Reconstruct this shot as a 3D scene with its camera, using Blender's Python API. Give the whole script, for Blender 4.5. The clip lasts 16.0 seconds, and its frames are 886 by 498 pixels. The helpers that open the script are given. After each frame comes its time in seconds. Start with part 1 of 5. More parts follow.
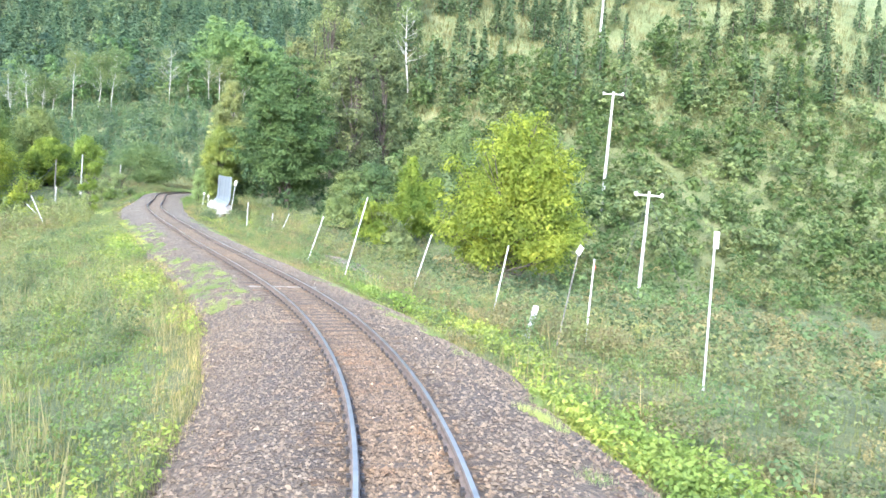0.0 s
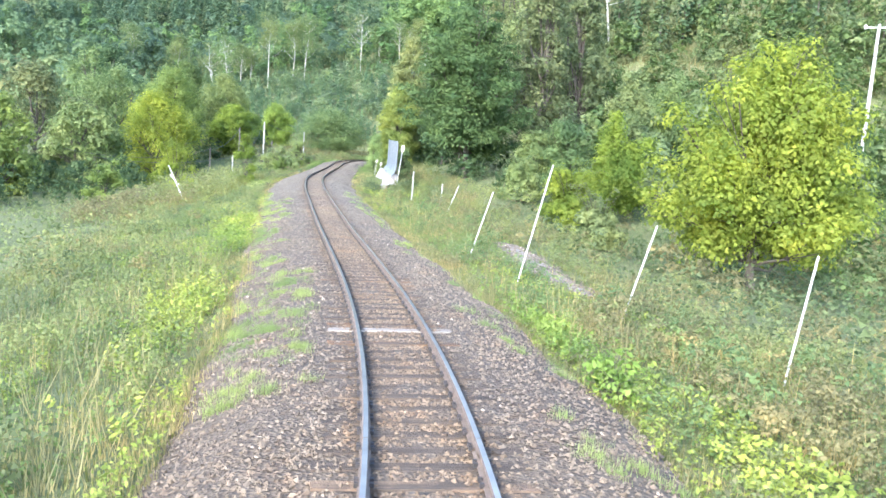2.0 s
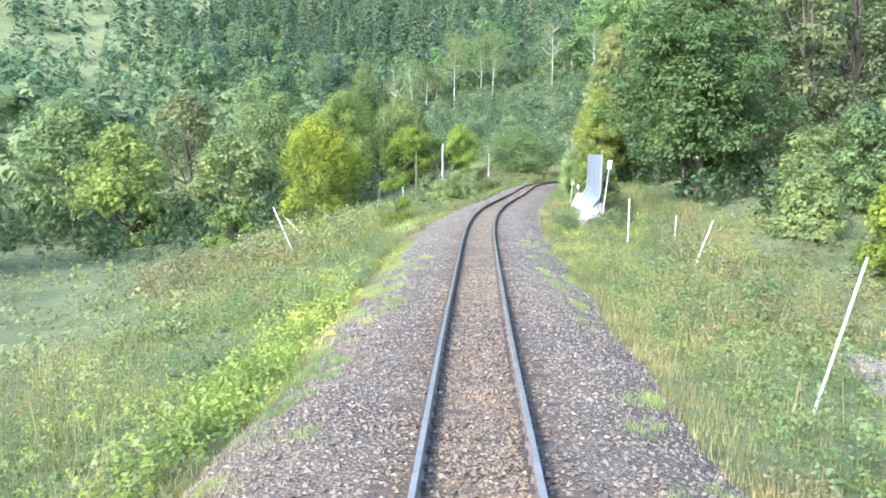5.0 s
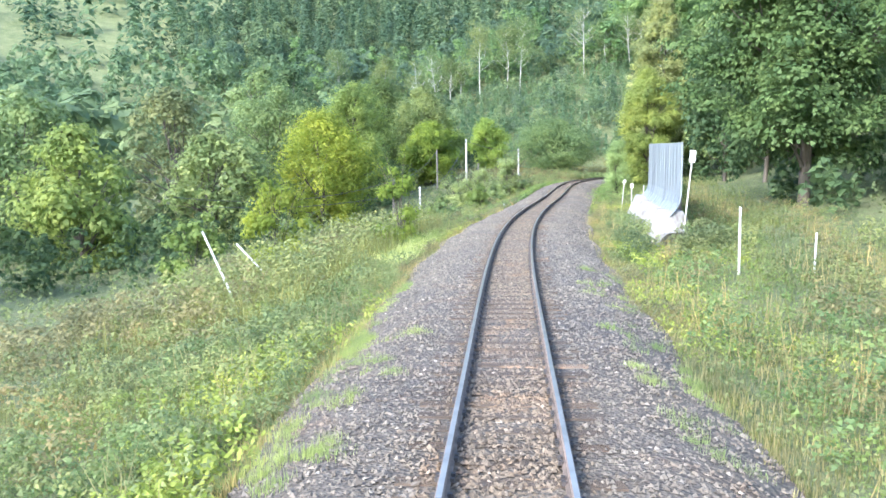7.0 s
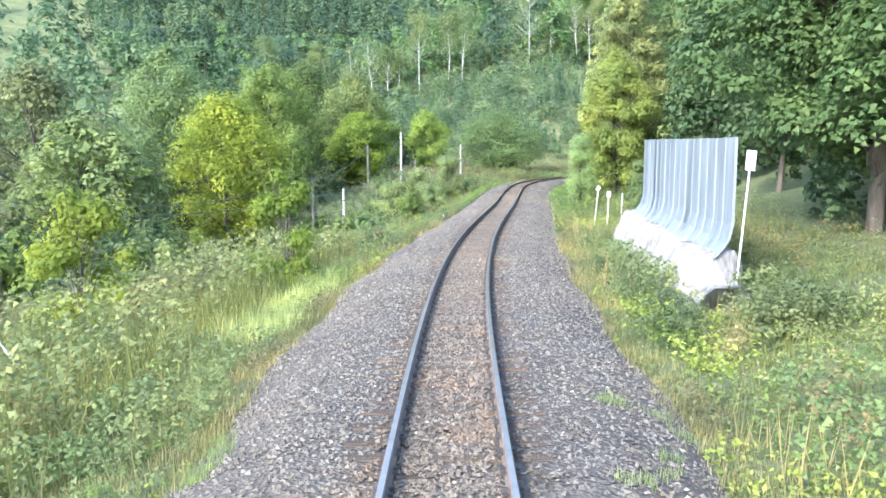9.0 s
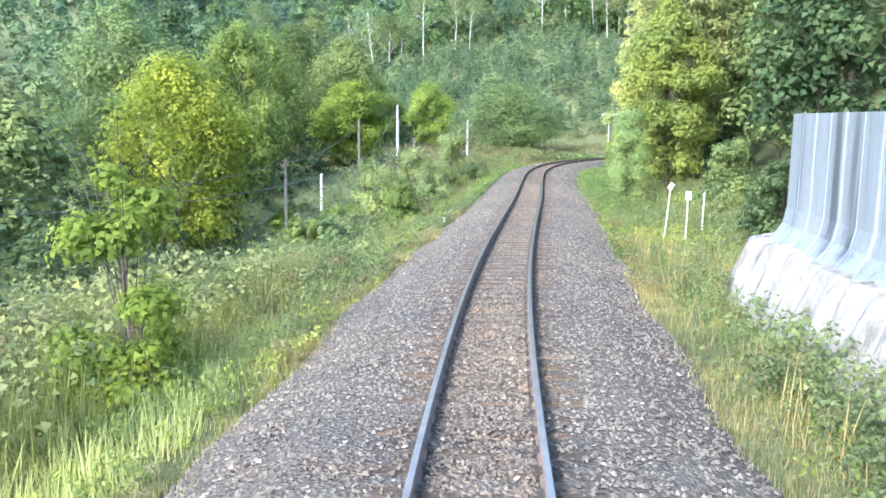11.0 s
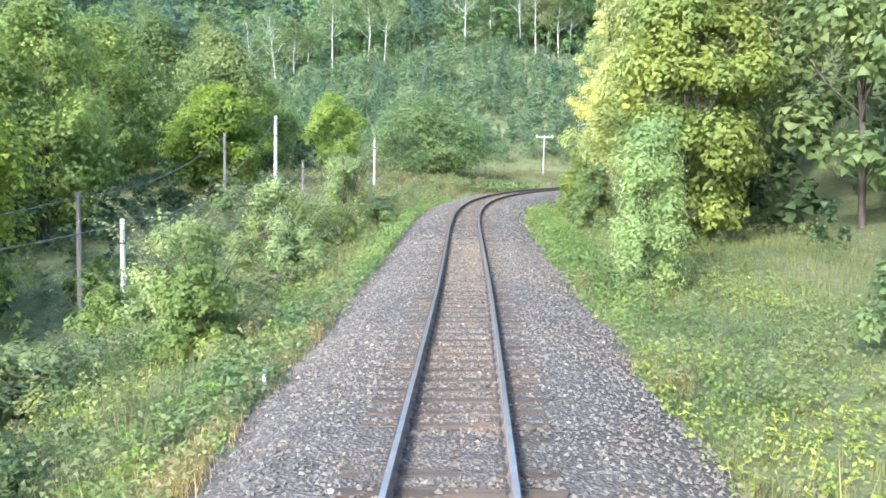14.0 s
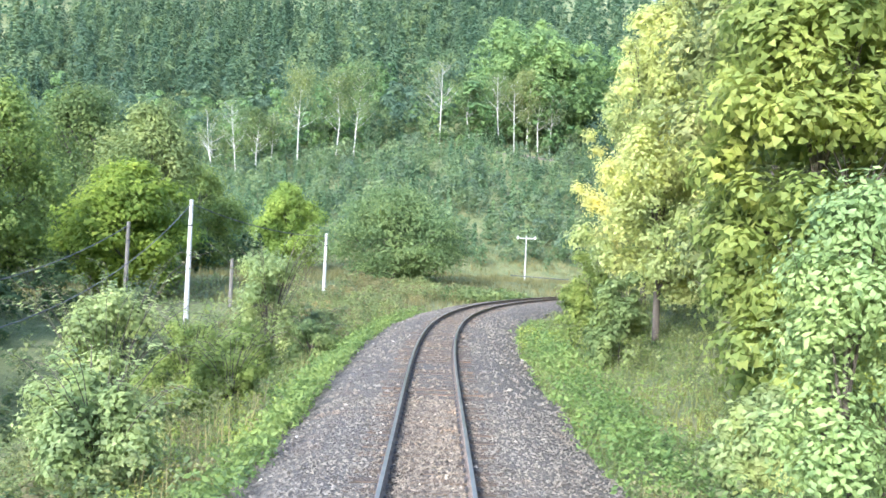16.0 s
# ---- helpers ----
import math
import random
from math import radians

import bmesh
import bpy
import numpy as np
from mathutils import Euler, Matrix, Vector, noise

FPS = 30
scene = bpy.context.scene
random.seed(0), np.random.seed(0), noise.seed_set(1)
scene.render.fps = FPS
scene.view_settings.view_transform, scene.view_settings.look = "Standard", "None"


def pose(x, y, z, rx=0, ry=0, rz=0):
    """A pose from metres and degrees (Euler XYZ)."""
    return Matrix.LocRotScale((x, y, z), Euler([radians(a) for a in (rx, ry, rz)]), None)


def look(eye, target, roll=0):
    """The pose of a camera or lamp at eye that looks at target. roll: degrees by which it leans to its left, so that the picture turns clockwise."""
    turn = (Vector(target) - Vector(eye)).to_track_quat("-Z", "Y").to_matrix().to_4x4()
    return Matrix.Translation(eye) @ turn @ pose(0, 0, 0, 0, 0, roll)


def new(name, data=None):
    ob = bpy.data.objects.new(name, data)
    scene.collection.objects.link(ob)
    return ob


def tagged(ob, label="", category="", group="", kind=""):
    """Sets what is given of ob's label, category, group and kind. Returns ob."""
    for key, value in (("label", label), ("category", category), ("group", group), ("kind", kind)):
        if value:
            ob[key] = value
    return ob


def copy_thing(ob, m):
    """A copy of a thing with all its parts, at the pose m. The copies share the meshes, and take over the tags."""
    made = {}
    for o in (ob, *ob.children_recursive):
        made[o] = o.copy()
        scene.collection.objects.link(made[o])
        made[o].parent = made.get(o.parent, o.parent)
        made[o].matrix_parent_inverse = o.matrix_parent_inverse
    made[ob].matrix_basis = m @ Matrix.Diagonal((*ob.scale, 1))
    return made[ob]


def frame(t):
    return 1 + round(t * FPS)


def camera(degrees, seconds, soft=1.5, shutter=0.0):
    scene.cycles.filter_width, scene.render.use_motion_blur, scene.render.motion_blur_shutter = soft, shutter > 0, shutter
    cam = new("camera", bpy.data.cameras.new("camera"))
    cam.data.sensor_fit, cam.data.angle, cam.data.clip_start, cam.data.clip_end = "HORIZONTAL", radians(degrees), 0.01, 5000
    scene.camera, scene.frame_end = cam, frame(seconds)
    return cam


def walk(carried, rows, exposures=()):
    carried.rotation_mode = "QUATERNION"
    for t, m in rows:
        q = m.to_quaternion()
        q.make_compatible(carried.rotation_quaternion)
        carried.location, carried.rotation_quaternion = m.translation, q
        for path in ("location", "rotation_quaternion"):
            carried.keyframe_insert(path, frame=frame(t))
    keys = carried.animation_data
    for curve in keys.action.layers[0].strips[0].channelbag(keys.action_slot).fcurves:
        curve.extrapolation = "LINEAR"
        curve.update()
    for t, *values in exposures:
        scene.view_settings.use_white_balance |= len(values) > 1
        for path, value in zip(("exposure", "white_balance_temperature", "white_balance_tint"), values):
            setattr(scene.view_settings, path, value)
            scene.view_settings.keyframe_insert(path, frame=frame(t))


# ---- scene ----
# ---- camera ----
cam = camera(55.25, 16.0, soft=1.6)
# seconds, eye, point looked at, lean in degrees
ROWS = [
    (0.0, (-4.055, -21.686, 2.958), (2.512, -2.836, 1.712), 4.58),
    (0.5, (-2.987, -18.740, 2.950), (2.487, 0.432, 1.372), 4.52),
    (1.0, (-2.087, -15.748, 2.950), (2.324, 3.685, 1.244), 4.37),
    (1.5, (-1.355, -12.738, 2.945), (1.889, 6.899, 0.980), 4.12),
    (2.0, (-0.828, -9.761, 2.917), (1.333, 9.979, 0.538), 3.94),
    (2.5, (-0.442, -6.824, 2.857), (0.575, 12.972, 0.196), 3.35),
    (3.0, (-0.225, -3.896, 2.836), (-0.253, 15.929, 0.196), 2.96),
    (3.5, (-0.127, -0.967, 2.814), (-1.156, 18.857, 0.373), 2.58),
    (4.0, (-0.126, 1.963, 2.777), (-2.136, 21.741, 0.584), 2.06),
    (4.5, (-0.198, 4.905, 2.739), (-2.534, 24.650, 0.581), 1.39),
    (4.7, (-0.245, 6.081, 2.742), (-2.622, 25.830, 0.663), 1.04),
    (6.8, (-1.211, 18.310, 2.688), (-4.498, 37.925, 0.581), -0.67),
    (7.0, (-1.315, 19.475, 2.682), (-4.550, 39.098, 0.566), -0.82),
    (7.5, (-1.548, 22.390, 2.707), (-4.230, 42.093, 0.554), -0.86),
    (8.0, (-1.794, 25.309, 2.743), (-3.869, 45.084, 0.591), -0.78),
    (8.5, (-2.039, 28.233, 2.738), (-3.851, 48.025, 0.503), -0.56),
    (8.7, (-2.144, 29.405, 2.769), (-3.963, 49.196, 0.534), -0.40),
    (10.8, (-3.169, 41.976, 2.881), (-5.038, 61.706, 0.192), 0.61),
    (11.0, (-3.270, 43.187, 2.889), (-5.217, 62.895, 0.093), 0.44),
    (11.5, (-3.437, 46.224, 2.891), (-5.509, 65.858, -0.308), 0.05),
    (12.0, (-3.515, 49.252, 2.843), (-5.438, 68.824, -0.796), -0.30),
    (12.5, (-3.577, 52.276, 2.844), (-4.669, 71.811, -1.300), -0.00),
    (13.0, (-3.620, 55.293, 2.854), (-4.174, 74.811, -1.473), 0.52),
    (13.5, (-3.671, 58.295, 2.892), (-3.770, 78.053, -0.213), 1.11),
    (14.0, (-3.671, 61.269, 2.922), (-3.717, 81.139, 0.651), 1.41),
    (14.5, (-3.606, 64.198, 2.877), (-3.716, 84.177, 1.968), 1.48),
    (15.0, (-3.577, 67.092, 2.880), (-3.851, 87.089, 2.759), 2.14),
    (15.5, (-3.467, 69.963, 2.862), (-3.438, 89.962, 3.013), 2.75),
    (16.0, (-3.369, 72.827, 2.877), (-2.838, 92.820, 3.007), 2.77),
]
PATH = [(t, look(eye, target, roll)) for t, eye, target, roll in ROWS]
walk(cam, PATH, [(0.0, 2.53, 5900, 10), (16.0, 2.53, 5880, 10)])


# ---- the railway line: bend, grade and cant every ten metres along it ----
LINE_AT = np.arange(-20.0, 171.0, 10.0)
BEND = np.array([0.0212, 0.0186, 0.0125, 0.0036, -0.0014, 0.0004, -0.0026, -0.0047, -0.0041, -0.0007, 0.0017, -0.0006, -0.0064, -0.0128, -0.0168, -0.0185, -0.0186, -0.0178, -0.0165, -0.0151])
GRADE = np.array([-0.0079, -0.0099, -0.0106, -0.0057, 0.0025, 0.0067, 0.0071, 0.0031, -0.0006, -0.0023, 0.0022, 0.0072, 0.0061, 0.0023, 0.0003, 0.0001, 0.0001, 0.0001, 0.0000, 0.0000])
CANT = np.array([0.0659, 0.0552, 0.0285, 0.0005, -0.0157, -0.0089, 0.0085, -0.0020, 0.0169, 0.0331, 0.0214, 0.0061, -0.0057, -0.0098, -0.0071, -0.0049, -0.0035, -0.0026, -0.0020, -0.0018])
STEP = 0.25
ALONG = np.arange(-60.0, 150.0, STEP)
_turn = np.cumsum(np.interp(ALONG, LINE_AT, BEND)) * STEP
_turn -= np.interp(0.0, ALONG, _turn)
_lx = np.cumsum(-np.sin(_turn)) * STEP
_ly = np.cumsum(np.cos(_turn)) * STEP
_lz = np.cumsum(np.interp(ALONG, LINE_AT, GRADE)) * STEP
_lx -= np.interp(0.0, ALONG, _lx)
_ly -= np.interp(0.0, ALONG, _ly)
_lz -= np.interp(0.0, ALONG, _lz)
_lean = np.interp(ALONG, LINE_AT, CANT)


def line(s, side=0.0, up=0.0):
    """A point of the line: metres along it, to its right, and above the rail heads."""
    x, y, z, a, c = (float(np.interp(s, ALONG, v)) for v in (_lx, _ly, _lz, _turn, _lean))
    q = side * math.cos(c) - up * math.sin(c)
    return Vector((x + math.cos(a) * q, y + math.sin(a) * q, z + up * math.cos(c) + side * math.sin(c)))


def heading(s):
    return float(np.interp(s, ALONG, _turn))


def beside(x, y):
    """Metres along the line, to its right (for arrays of places), and the rails' level there."""
    x, y = np.atleast_1d(np.asarray(x, float)), np.atleast_1d(np.asarray(y, float))
    s, d = np.empty(len(x)), np.empty(len(x))
    px, py, step = _lx[::4], _ly[::4], 2000
    for i in range(0, len(x), step):
        dx, dy = x[i:i + step, None] - px, y[i:i + step, None] - py
        k = (dx * dx + dy * dy).argmin(1)
        r = np.arange(len(k))
        a = _turn[::4][k]
        s[i:i + step] = ALONG[::4][k] - np.sin(a) * dx[r, k] + np.cos(a) * dy[r, k]
        lateral = np.cos(a) * dx[r, k] + np.sin(a) * dy[r, k]
        d[i:i + step] = np.sign(lateral) * np.hypot(dx[r, k], dy[r, k])
    return s, d, np.interp(s, ALONG, _lz)


# ---- daylight: a hazy sun from behind and to the left ----
SUN_AZIMUTH, SUN_HEIGHT = radians(212), radians(34)
world = bpy.data.worlds.new("sky")
scene.world = world
world.use_nodes = True
_sky = world.node_tree.nodes.new("ShaderNodeTexSky")
_sky.sky_type = "NISHITA"
_sky.sun_disc = False
_sky.sun_elevation, _sky.sun_rotation = SUN_HEIGHT, SUN_AZIMUTH
_sky.air_density, _sky.dust_density = 1.0, 1.6
world.node_tree.links.new(_sky.outputs[0], world.node_tree.nodes["Background"].inputs[0])
world.node_tree.nodes["Background"].inputs[1].default_value = 0.15
sun = new("sun", bpy.data.lights.new("sun", "SUN"))
sun.data.energy, sun.data.angle, sun.data.color = 1.2, radians(9.0), (1.0, 0.96, 0.9)
_to_sun = Vector((math.sin(SUN_AZIMUTH) * math.cos(SUN_HEIGHT), math.cos(SUN_AZIMUTH) * math.cos(SUN_HEIGHT), math.sin(SUN_HEIGHT)))
sun.matrix_world = look(_to_sun * 300, (0, 0, 0))


# ---- materials ----
def nodes_of(name):
    m = bpy.data.materials.new(name)
    m.use_nodes = True
    t = m.node_tree
    return m, t, t.nodes["Principled BSDF"]


def ramp(t, value, stops):
    r = t.nodes.new("ShaderNodeValToRGB")
    while len(r.color_ramp.elements) < len(stops):
        r.color_ramp.elements.new(0.5)
    for e, (p, c) in zip(r.color_ramp.elements, stops):
        e.position, e.color = p, (*c, 1)
    t.links.new(value, r.inputs[0])
    return r.outputs[0]


def mixed(t, a, b, factor, how="MIX"):
    m = t.nodes.new("ShaderNodeMix")
    m.data_type, m.blend_type = "RGBA", how
    for socket, v in ((m.inputs[0], factor), (m.inputs[6], a), (m.inputs[7], b)):
        if isinstance(v, bpy.types.NodeSocket):
            t.links.new(v, socket)
        else:
            socket.default_value = v if isinstance(v, float) else (*v, 1)
    return m.outputs[2]


def noisy(t, scale, detail=4.0, rough=0.6, stretch=None, kind="Object"):
    co = t.nodes.new("ShaderNodeTexCoord").outputs[kind]
    if stretch:
        mp = t.nodes.new("ShaderNodeMapping")
        mp.inputs["Scale"].default_value = stretch
        t.links.new(co, mp.inputs[0])
        co = mp.outputs[0]
    n = t.nodes.new("ShaderNodeTexNoise")
    n.inputs["Scale"].default_value, n.inputs["Detail"].default_value, n.inputs["Roughness"].default_value = scale, detail, rough
    t.links.new(co, n.inputs["Vector"])
    return n.outputs[0]


def bumped(t, bsdf, height, strength, distance):
    b = t.nodes.new("ShaderNodeBump")
    b.inputs["Strength"].default_value, b.inputs["Distance"].default_value = strength, distance
    t.links.new(height, b.inputs["Height"])
    t.links.new(b.outputs[0], bsdf.inputs["Normal"])


def foliage(name, dark, middle, light, patch=0.35, through_it=0.45, cool=1.0, masses=1.1):
    """Leaves: each its own tone, drifting over the plant, and letting some light through."""
    m, t, p = nodes_of(name)
    g = t.nodes.new("ShaderNodeNewGeometry").outputs["Random Per Island"]
    soft = [tuple(0.4 * a + 0.6 * b for a, b in zip(tone, middle)) for tone in (dark, light)]
    c = ramp(t, g, ((0.0, soft[0]), (0.5, middle), (1.0, soft[1])))
    # clump-sized noise paints the lit and dim masses of a crown into its colour
    mass = ramp(t, noisy(t, masses, 3.0), ((0.34, (0.78, 0.82, 0.84)), (0.66, (1.24, 1.19, 1.08))))
    c = mixed(t, c, mass, 1.0, "MULTIPLY")
    drift = ramp(t, noisy(t, patch, 2.0), ((0.32, (0.74, 0.82, 0.78)), (0.68, (1.3, 1.22, 1.05))))
    c = mixed(t, c, drift, 1.0, "MULTIPLY")
    o = t.nodes.new("ShaderNodeObjectInfo").outputs["Random"]
    c = mixed(t, c, ramp(t, o, ((0.0, (0.82, 0.9, 0.9)), (1.0, (1.15, 1.08, 1.0)))), 1.0, "MULTIPLY")
    if cool != 1.0:
        c = mixed(t, c, (1.0, 1.0, cool), 1.0, "MULTIPLY")
    t.links.new(c, p.inputs["Base Color"])
    p.inputs["Roughness"].default_value = 0.58
    p.inputs["Specular IOR Level"].default_value = 0.22
    tr = t.nodes.new("ShaderNodeBsdfTranslucent")
    t.links.new(c, tr.inputs[0])
    mx = t.nodes.new("ShaderNodeMixShader")
    mx.inputs[0].default_value = through_it
    t.links.new(p.outputs[0], mx.inputs[1])
    t.links.new(tr.outputs[0], mx.inputs[2])
    t.links.new(mx.outputs[0], t.nodes["Material Output"].inputs[0])
    return m


def surface(name, stops, scale, roughness=0.8, fine=None, metal=0.0, relief=0.3, depth=0.01, stretch=None, spread=None):
    """A plain surface: tone by coarse and fine noise, with relief. spread: the tones of one piece against another."""
    m, t, p = nodes_of(name)
    c = ramp(t, noisy(t, scale, 5.0, 0.65, stretch), stops)
    f = noisy(t, fine or scale * 9, 6.0, 0.7, stretch)
    c = mixed(t, c, ramp(t, f, ((0.25, (0.7, 0.7, 0.7)), (0.75, (1.25, 1.25, 1.25)))), 1.0, "MULTIPLY")
    if spread:
        o = t.nodes.new("ShaderNodeObjectInfo").outputs["Random"]
        c = mixed(t, c, ramp(t, o, spread), 1.0, "MULTIPLY")
    t.links.new(c, p.inputs["Base Color"])
    p.inputs["Roughness"].default_value, p.inputs["Metallic"].default_value = roughness, metal
    bumped(t, p, f, relief, depth)
    return m


LEAF_YELLOW = foliage("leaves turning yellow", (0.17, 0.24, 0.05), (0.28, 0.35, 0.066), (0.42, 0.44, 0.10), through_it=0.6, cool=1.1, masses=0.7)
LEAF_BRIGHT = foliage("bright lime leaves", (0.16, 0.25, 0.05), (0.26, 0.36, 0.075), (0.38, 0.46, 0.13), cool=1.2)
LEAF_LIME = foliage("lime green leaves", (0.155, 0.22, 0.06), (0.255, 0.325, 0.09), (0.39, 0.425, 0.14), through_it=0.55, cool=1.2)
LEAF_GOLD = foliage("pale gold leaves", (0.33, 0.38, 0.13), (0.53, 0.56, 0.22), (0.70, 0.71, 0.37), through_it=0.6, cool=1.2)
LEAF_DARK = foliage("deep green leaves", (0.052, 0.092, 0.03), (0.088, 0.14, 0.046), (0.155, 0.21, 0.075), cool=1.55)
LEAF_DEEP = foliage("full green leaves", (0.068, 0.112, 0.04), (0.12, 0.178, 0.062), (0.215, 0.275, 0.105), cool=1.15)
LEAF_MID = foliage("mid green leaves", (0.108, 0.16, 0.052), (0.192, 0.258, 0.088), (0.31, 0.36, 0.15), cool=1.3)
LEAF_MINT = foliage("pale mint green leaves", (0.20, 0.29, 0.11), (0.295, 0.395, 0.165), (0.43, 0.52, 0.26), cool=1.1)
LEAF_DULL = foliage("dull green leaves", (0.10, 0.13, 0.062), (0.165, 0.198, 0.095), (0.25, 0.275, 0.14), cool=1.1)
LEAF_SILVER = foliage("silvery green leaves", (0.19, 0.25, 0.10), (0.33, 0.39, 0.175), (0.54, 0.58, 0.34))
LEAF_HERB = foliage("bright herb leaves", (0.16, 0.23, 0.055), (0.29, 0.36, 0.095), (0.47, 0.50, 0.18))
LEAF_WEED = foliage("weed leaves", (0.13, 0.17, 0.075), (0.23, 0.27, 0.125), (0.37, 0.375, 0.21))
GRASS = foliage("meadow grass", (0.11, 0.14, 0.045), (0.19, 0.21, 0.08), (0.36, 0.33, 0.17))
STRAW = foliage("dry grass", (0.24, 0.20, 0.10), (0.36, 0.31, 0.17), (0.52, 0.45, 0.28))
TURF = foliage("short green grass", (0.13, 0.20, 0.07), (0.215, 0.295, 0.105), (0.34, 0.395, 0.165))
# far conifers and FAR_ leaves carry the haze in their colour: lighter, bluer
NEEDLES = foliage("haze-tinted dark conifer needles", (0.10, 0.16, 0.108), (0.115, 0.178, 0.118), (0.13, 0.195, 0.128), 0.11, 0.5, masses=0.25)
# darkened copy of the needles: shade between the crowns put into the colour
NEEDLES_SHADE = foliage("conifer needles in painted shade", (0.045, 0.075, 0.05), (0.055, 0.09, 0.058), (0.07, 0.11, 0.07), 0.11, 0.4, masses=0.25)
NEEDLES_PALE = foliage("haze-tinted grey-green conifer needles", (0.125, 0.19, 0.125), (0.14, 0.21, 0.135), (0.155, 0.228, 0.147), 0.11, 0.5, masses=0.25)
FAR_DULL = foliage("haze-tinted dull woodland leaves", (0.12, 0.18, 0.11), (0.135, 0.20, 0.12), (0.155, 0.22, 0.13), 0.12, 0.5, cool=1.25, masses=0.25)
PALE_GRASS = foliage("pale lime grass", (0.30, 0.36, 0.14), (0.43, 0.48, 0.22), (0.58, 0.60, 0.34))
TUFT = foliage("pale tufted grass", (0.20, 0.25, 0.10), (0.30, 0.36, 0.15), (0.42, 0.46, 0.23))
HILL_GRASS = foliage("hill grass", (0.12, 0.135, 0.065), (0.19, 0.19, 0.10), (0.29, 0.255, 0.155))
NEEDLES_YOUNG = foliage("young conifer needles", (0.06, 0.10, 0.045), (0.10, 0.15, 0.065), (0.16, 0.21, 0.095), 0.1, 0.3, cool=1.25)
FAR_LEAF = foliage("haze-tinted woodland leaves", (0.16, 0.23, 0.115), (0.185, 0.258, 0.128), (0.215, 0.285, 0.14), 0.12, 0.5, cool=1.2, masses=0.25)
FAR_SAPLING = foliage("haze-tinted sapling leaves", (0.165, 0.24, 0.125), (0.185, 0.262, 0.136), (0.215, 0.292, 0.15), 0.16, 0.5, cool=1.15, masses=0.25)
BARK = surface("grey-brown bark", ((0.3, (0.06, 0.05, 0.04)), (0.7, (0.17, 0.145, 0.12))), 3.0, 0.9, relief=0.6, depth=0.03, stretch=(1, 1, 0.25))
BIRCH = surface("white birch bark", ((0.36, (0.20, 0.19, 0.17)), (0.5, (0.55, 0.54, 0.50)), (1.0, (0.72, 0.71, 0.68))), 2.2, 0.7, relief=0.3, stretch=(1, 1, 2.0))
WHITE_PAINT = surface("weathered white paint", ((0.3, (0.30, 0.285, 0.26)), (0.45, (0.56, 0.56, 0.55)), (1.0, (0.68, 0.68, 0.67))), 2.5, 0.55, relief=0.15)
PLATE = surface("white enamel", ((0.2, (0.52, 0.52, 0.51)), (0.8, (0.66, 0.66, 0.65))), 4.0, 0.35, relief=0.05)
CONCRETE = surface("pale grey concrete", ((0.3, (0.40, 0.40, 0.39)), (0.7, (0.60, 0.60, 0.58))), 2.0, 0.85, relief=0.3)
LIME_WASH = surface("rough whitewashed plaster", ((0.32, (0.12, 0.105, 0.09)), (0.46, (0.25, 0.24, 0.22)), (0.7, (0.36, 0.36, 0.35))), 2.2, 0.8, relief=0.7, depth=0.05, stretch=(1, 1, 0.2))
SHEET = surface("galvanised sheet", ((0.30, (0.08, 0.09, 0.10)), (0.44, (0.21, 0.24, 0.265)), (0.75, (0.29, 0.32, 0.345))), 2.2, 0.5, metal=0.15, relief=0.1, stretch=(1, 1, 0.05))
PALE_WOOD = surface("pale worn sleeper wood", ((0.3, (0.15, 0.125, 0.10)), (0.7, (0.36, 0.32, 0.27))), 2.5, 0.9, relief=0.5, stretch=(0.3, 4, 2))
OLD_WOOD = surface("grey weathered pole wood", ((0.3, (0.11, 0.10, 0.09)), (0.7, (0.27, 0.25, 0.22))), 2.0, 0.9, relief=0.5, stretch=(1, 1, 0.1))
RUST = surface("rail rust", ((0.3, (0.12, 0.093, 0.076)), (0.7, (0.25, 0.19, 0.15))), 6.0, 0.75, metal=0.2, relief=0.3, depth=0.004)
CAP = surface("dark post cap", ((0.3, (0.03, 0.03, 0.03)), (0.7, (0.07, 0.06, 0.06))), 8.0, 0.6)
WIRE = surface("dull cable", ((0.3, (0.05, 0.05, 0.05)), (0.7, (0.11, 0.11, 0.11))), 4.0, 0.5)
RED = surface("faded red tag", ((0.3, (0.45, 0.06, 0.05)), (0.7, (0.60, 0.12, 0.10))), 8.0, 0.6)


def rail_top():
    m, t, p = nodes_of("polished rail head")
    n = noisy(t, 3.0, 3.0)
    t.links.new(ramp(t, n, ((0.3, (0.33, 0.275, 0.225)), (0.7, (0.46, 0.39, 0.33)))), p.inputs["Base Color"])
    p.inputs["Metallic"].default_value, p.inputs["Roughness"].default_value = 0.85, 0.28
    return m


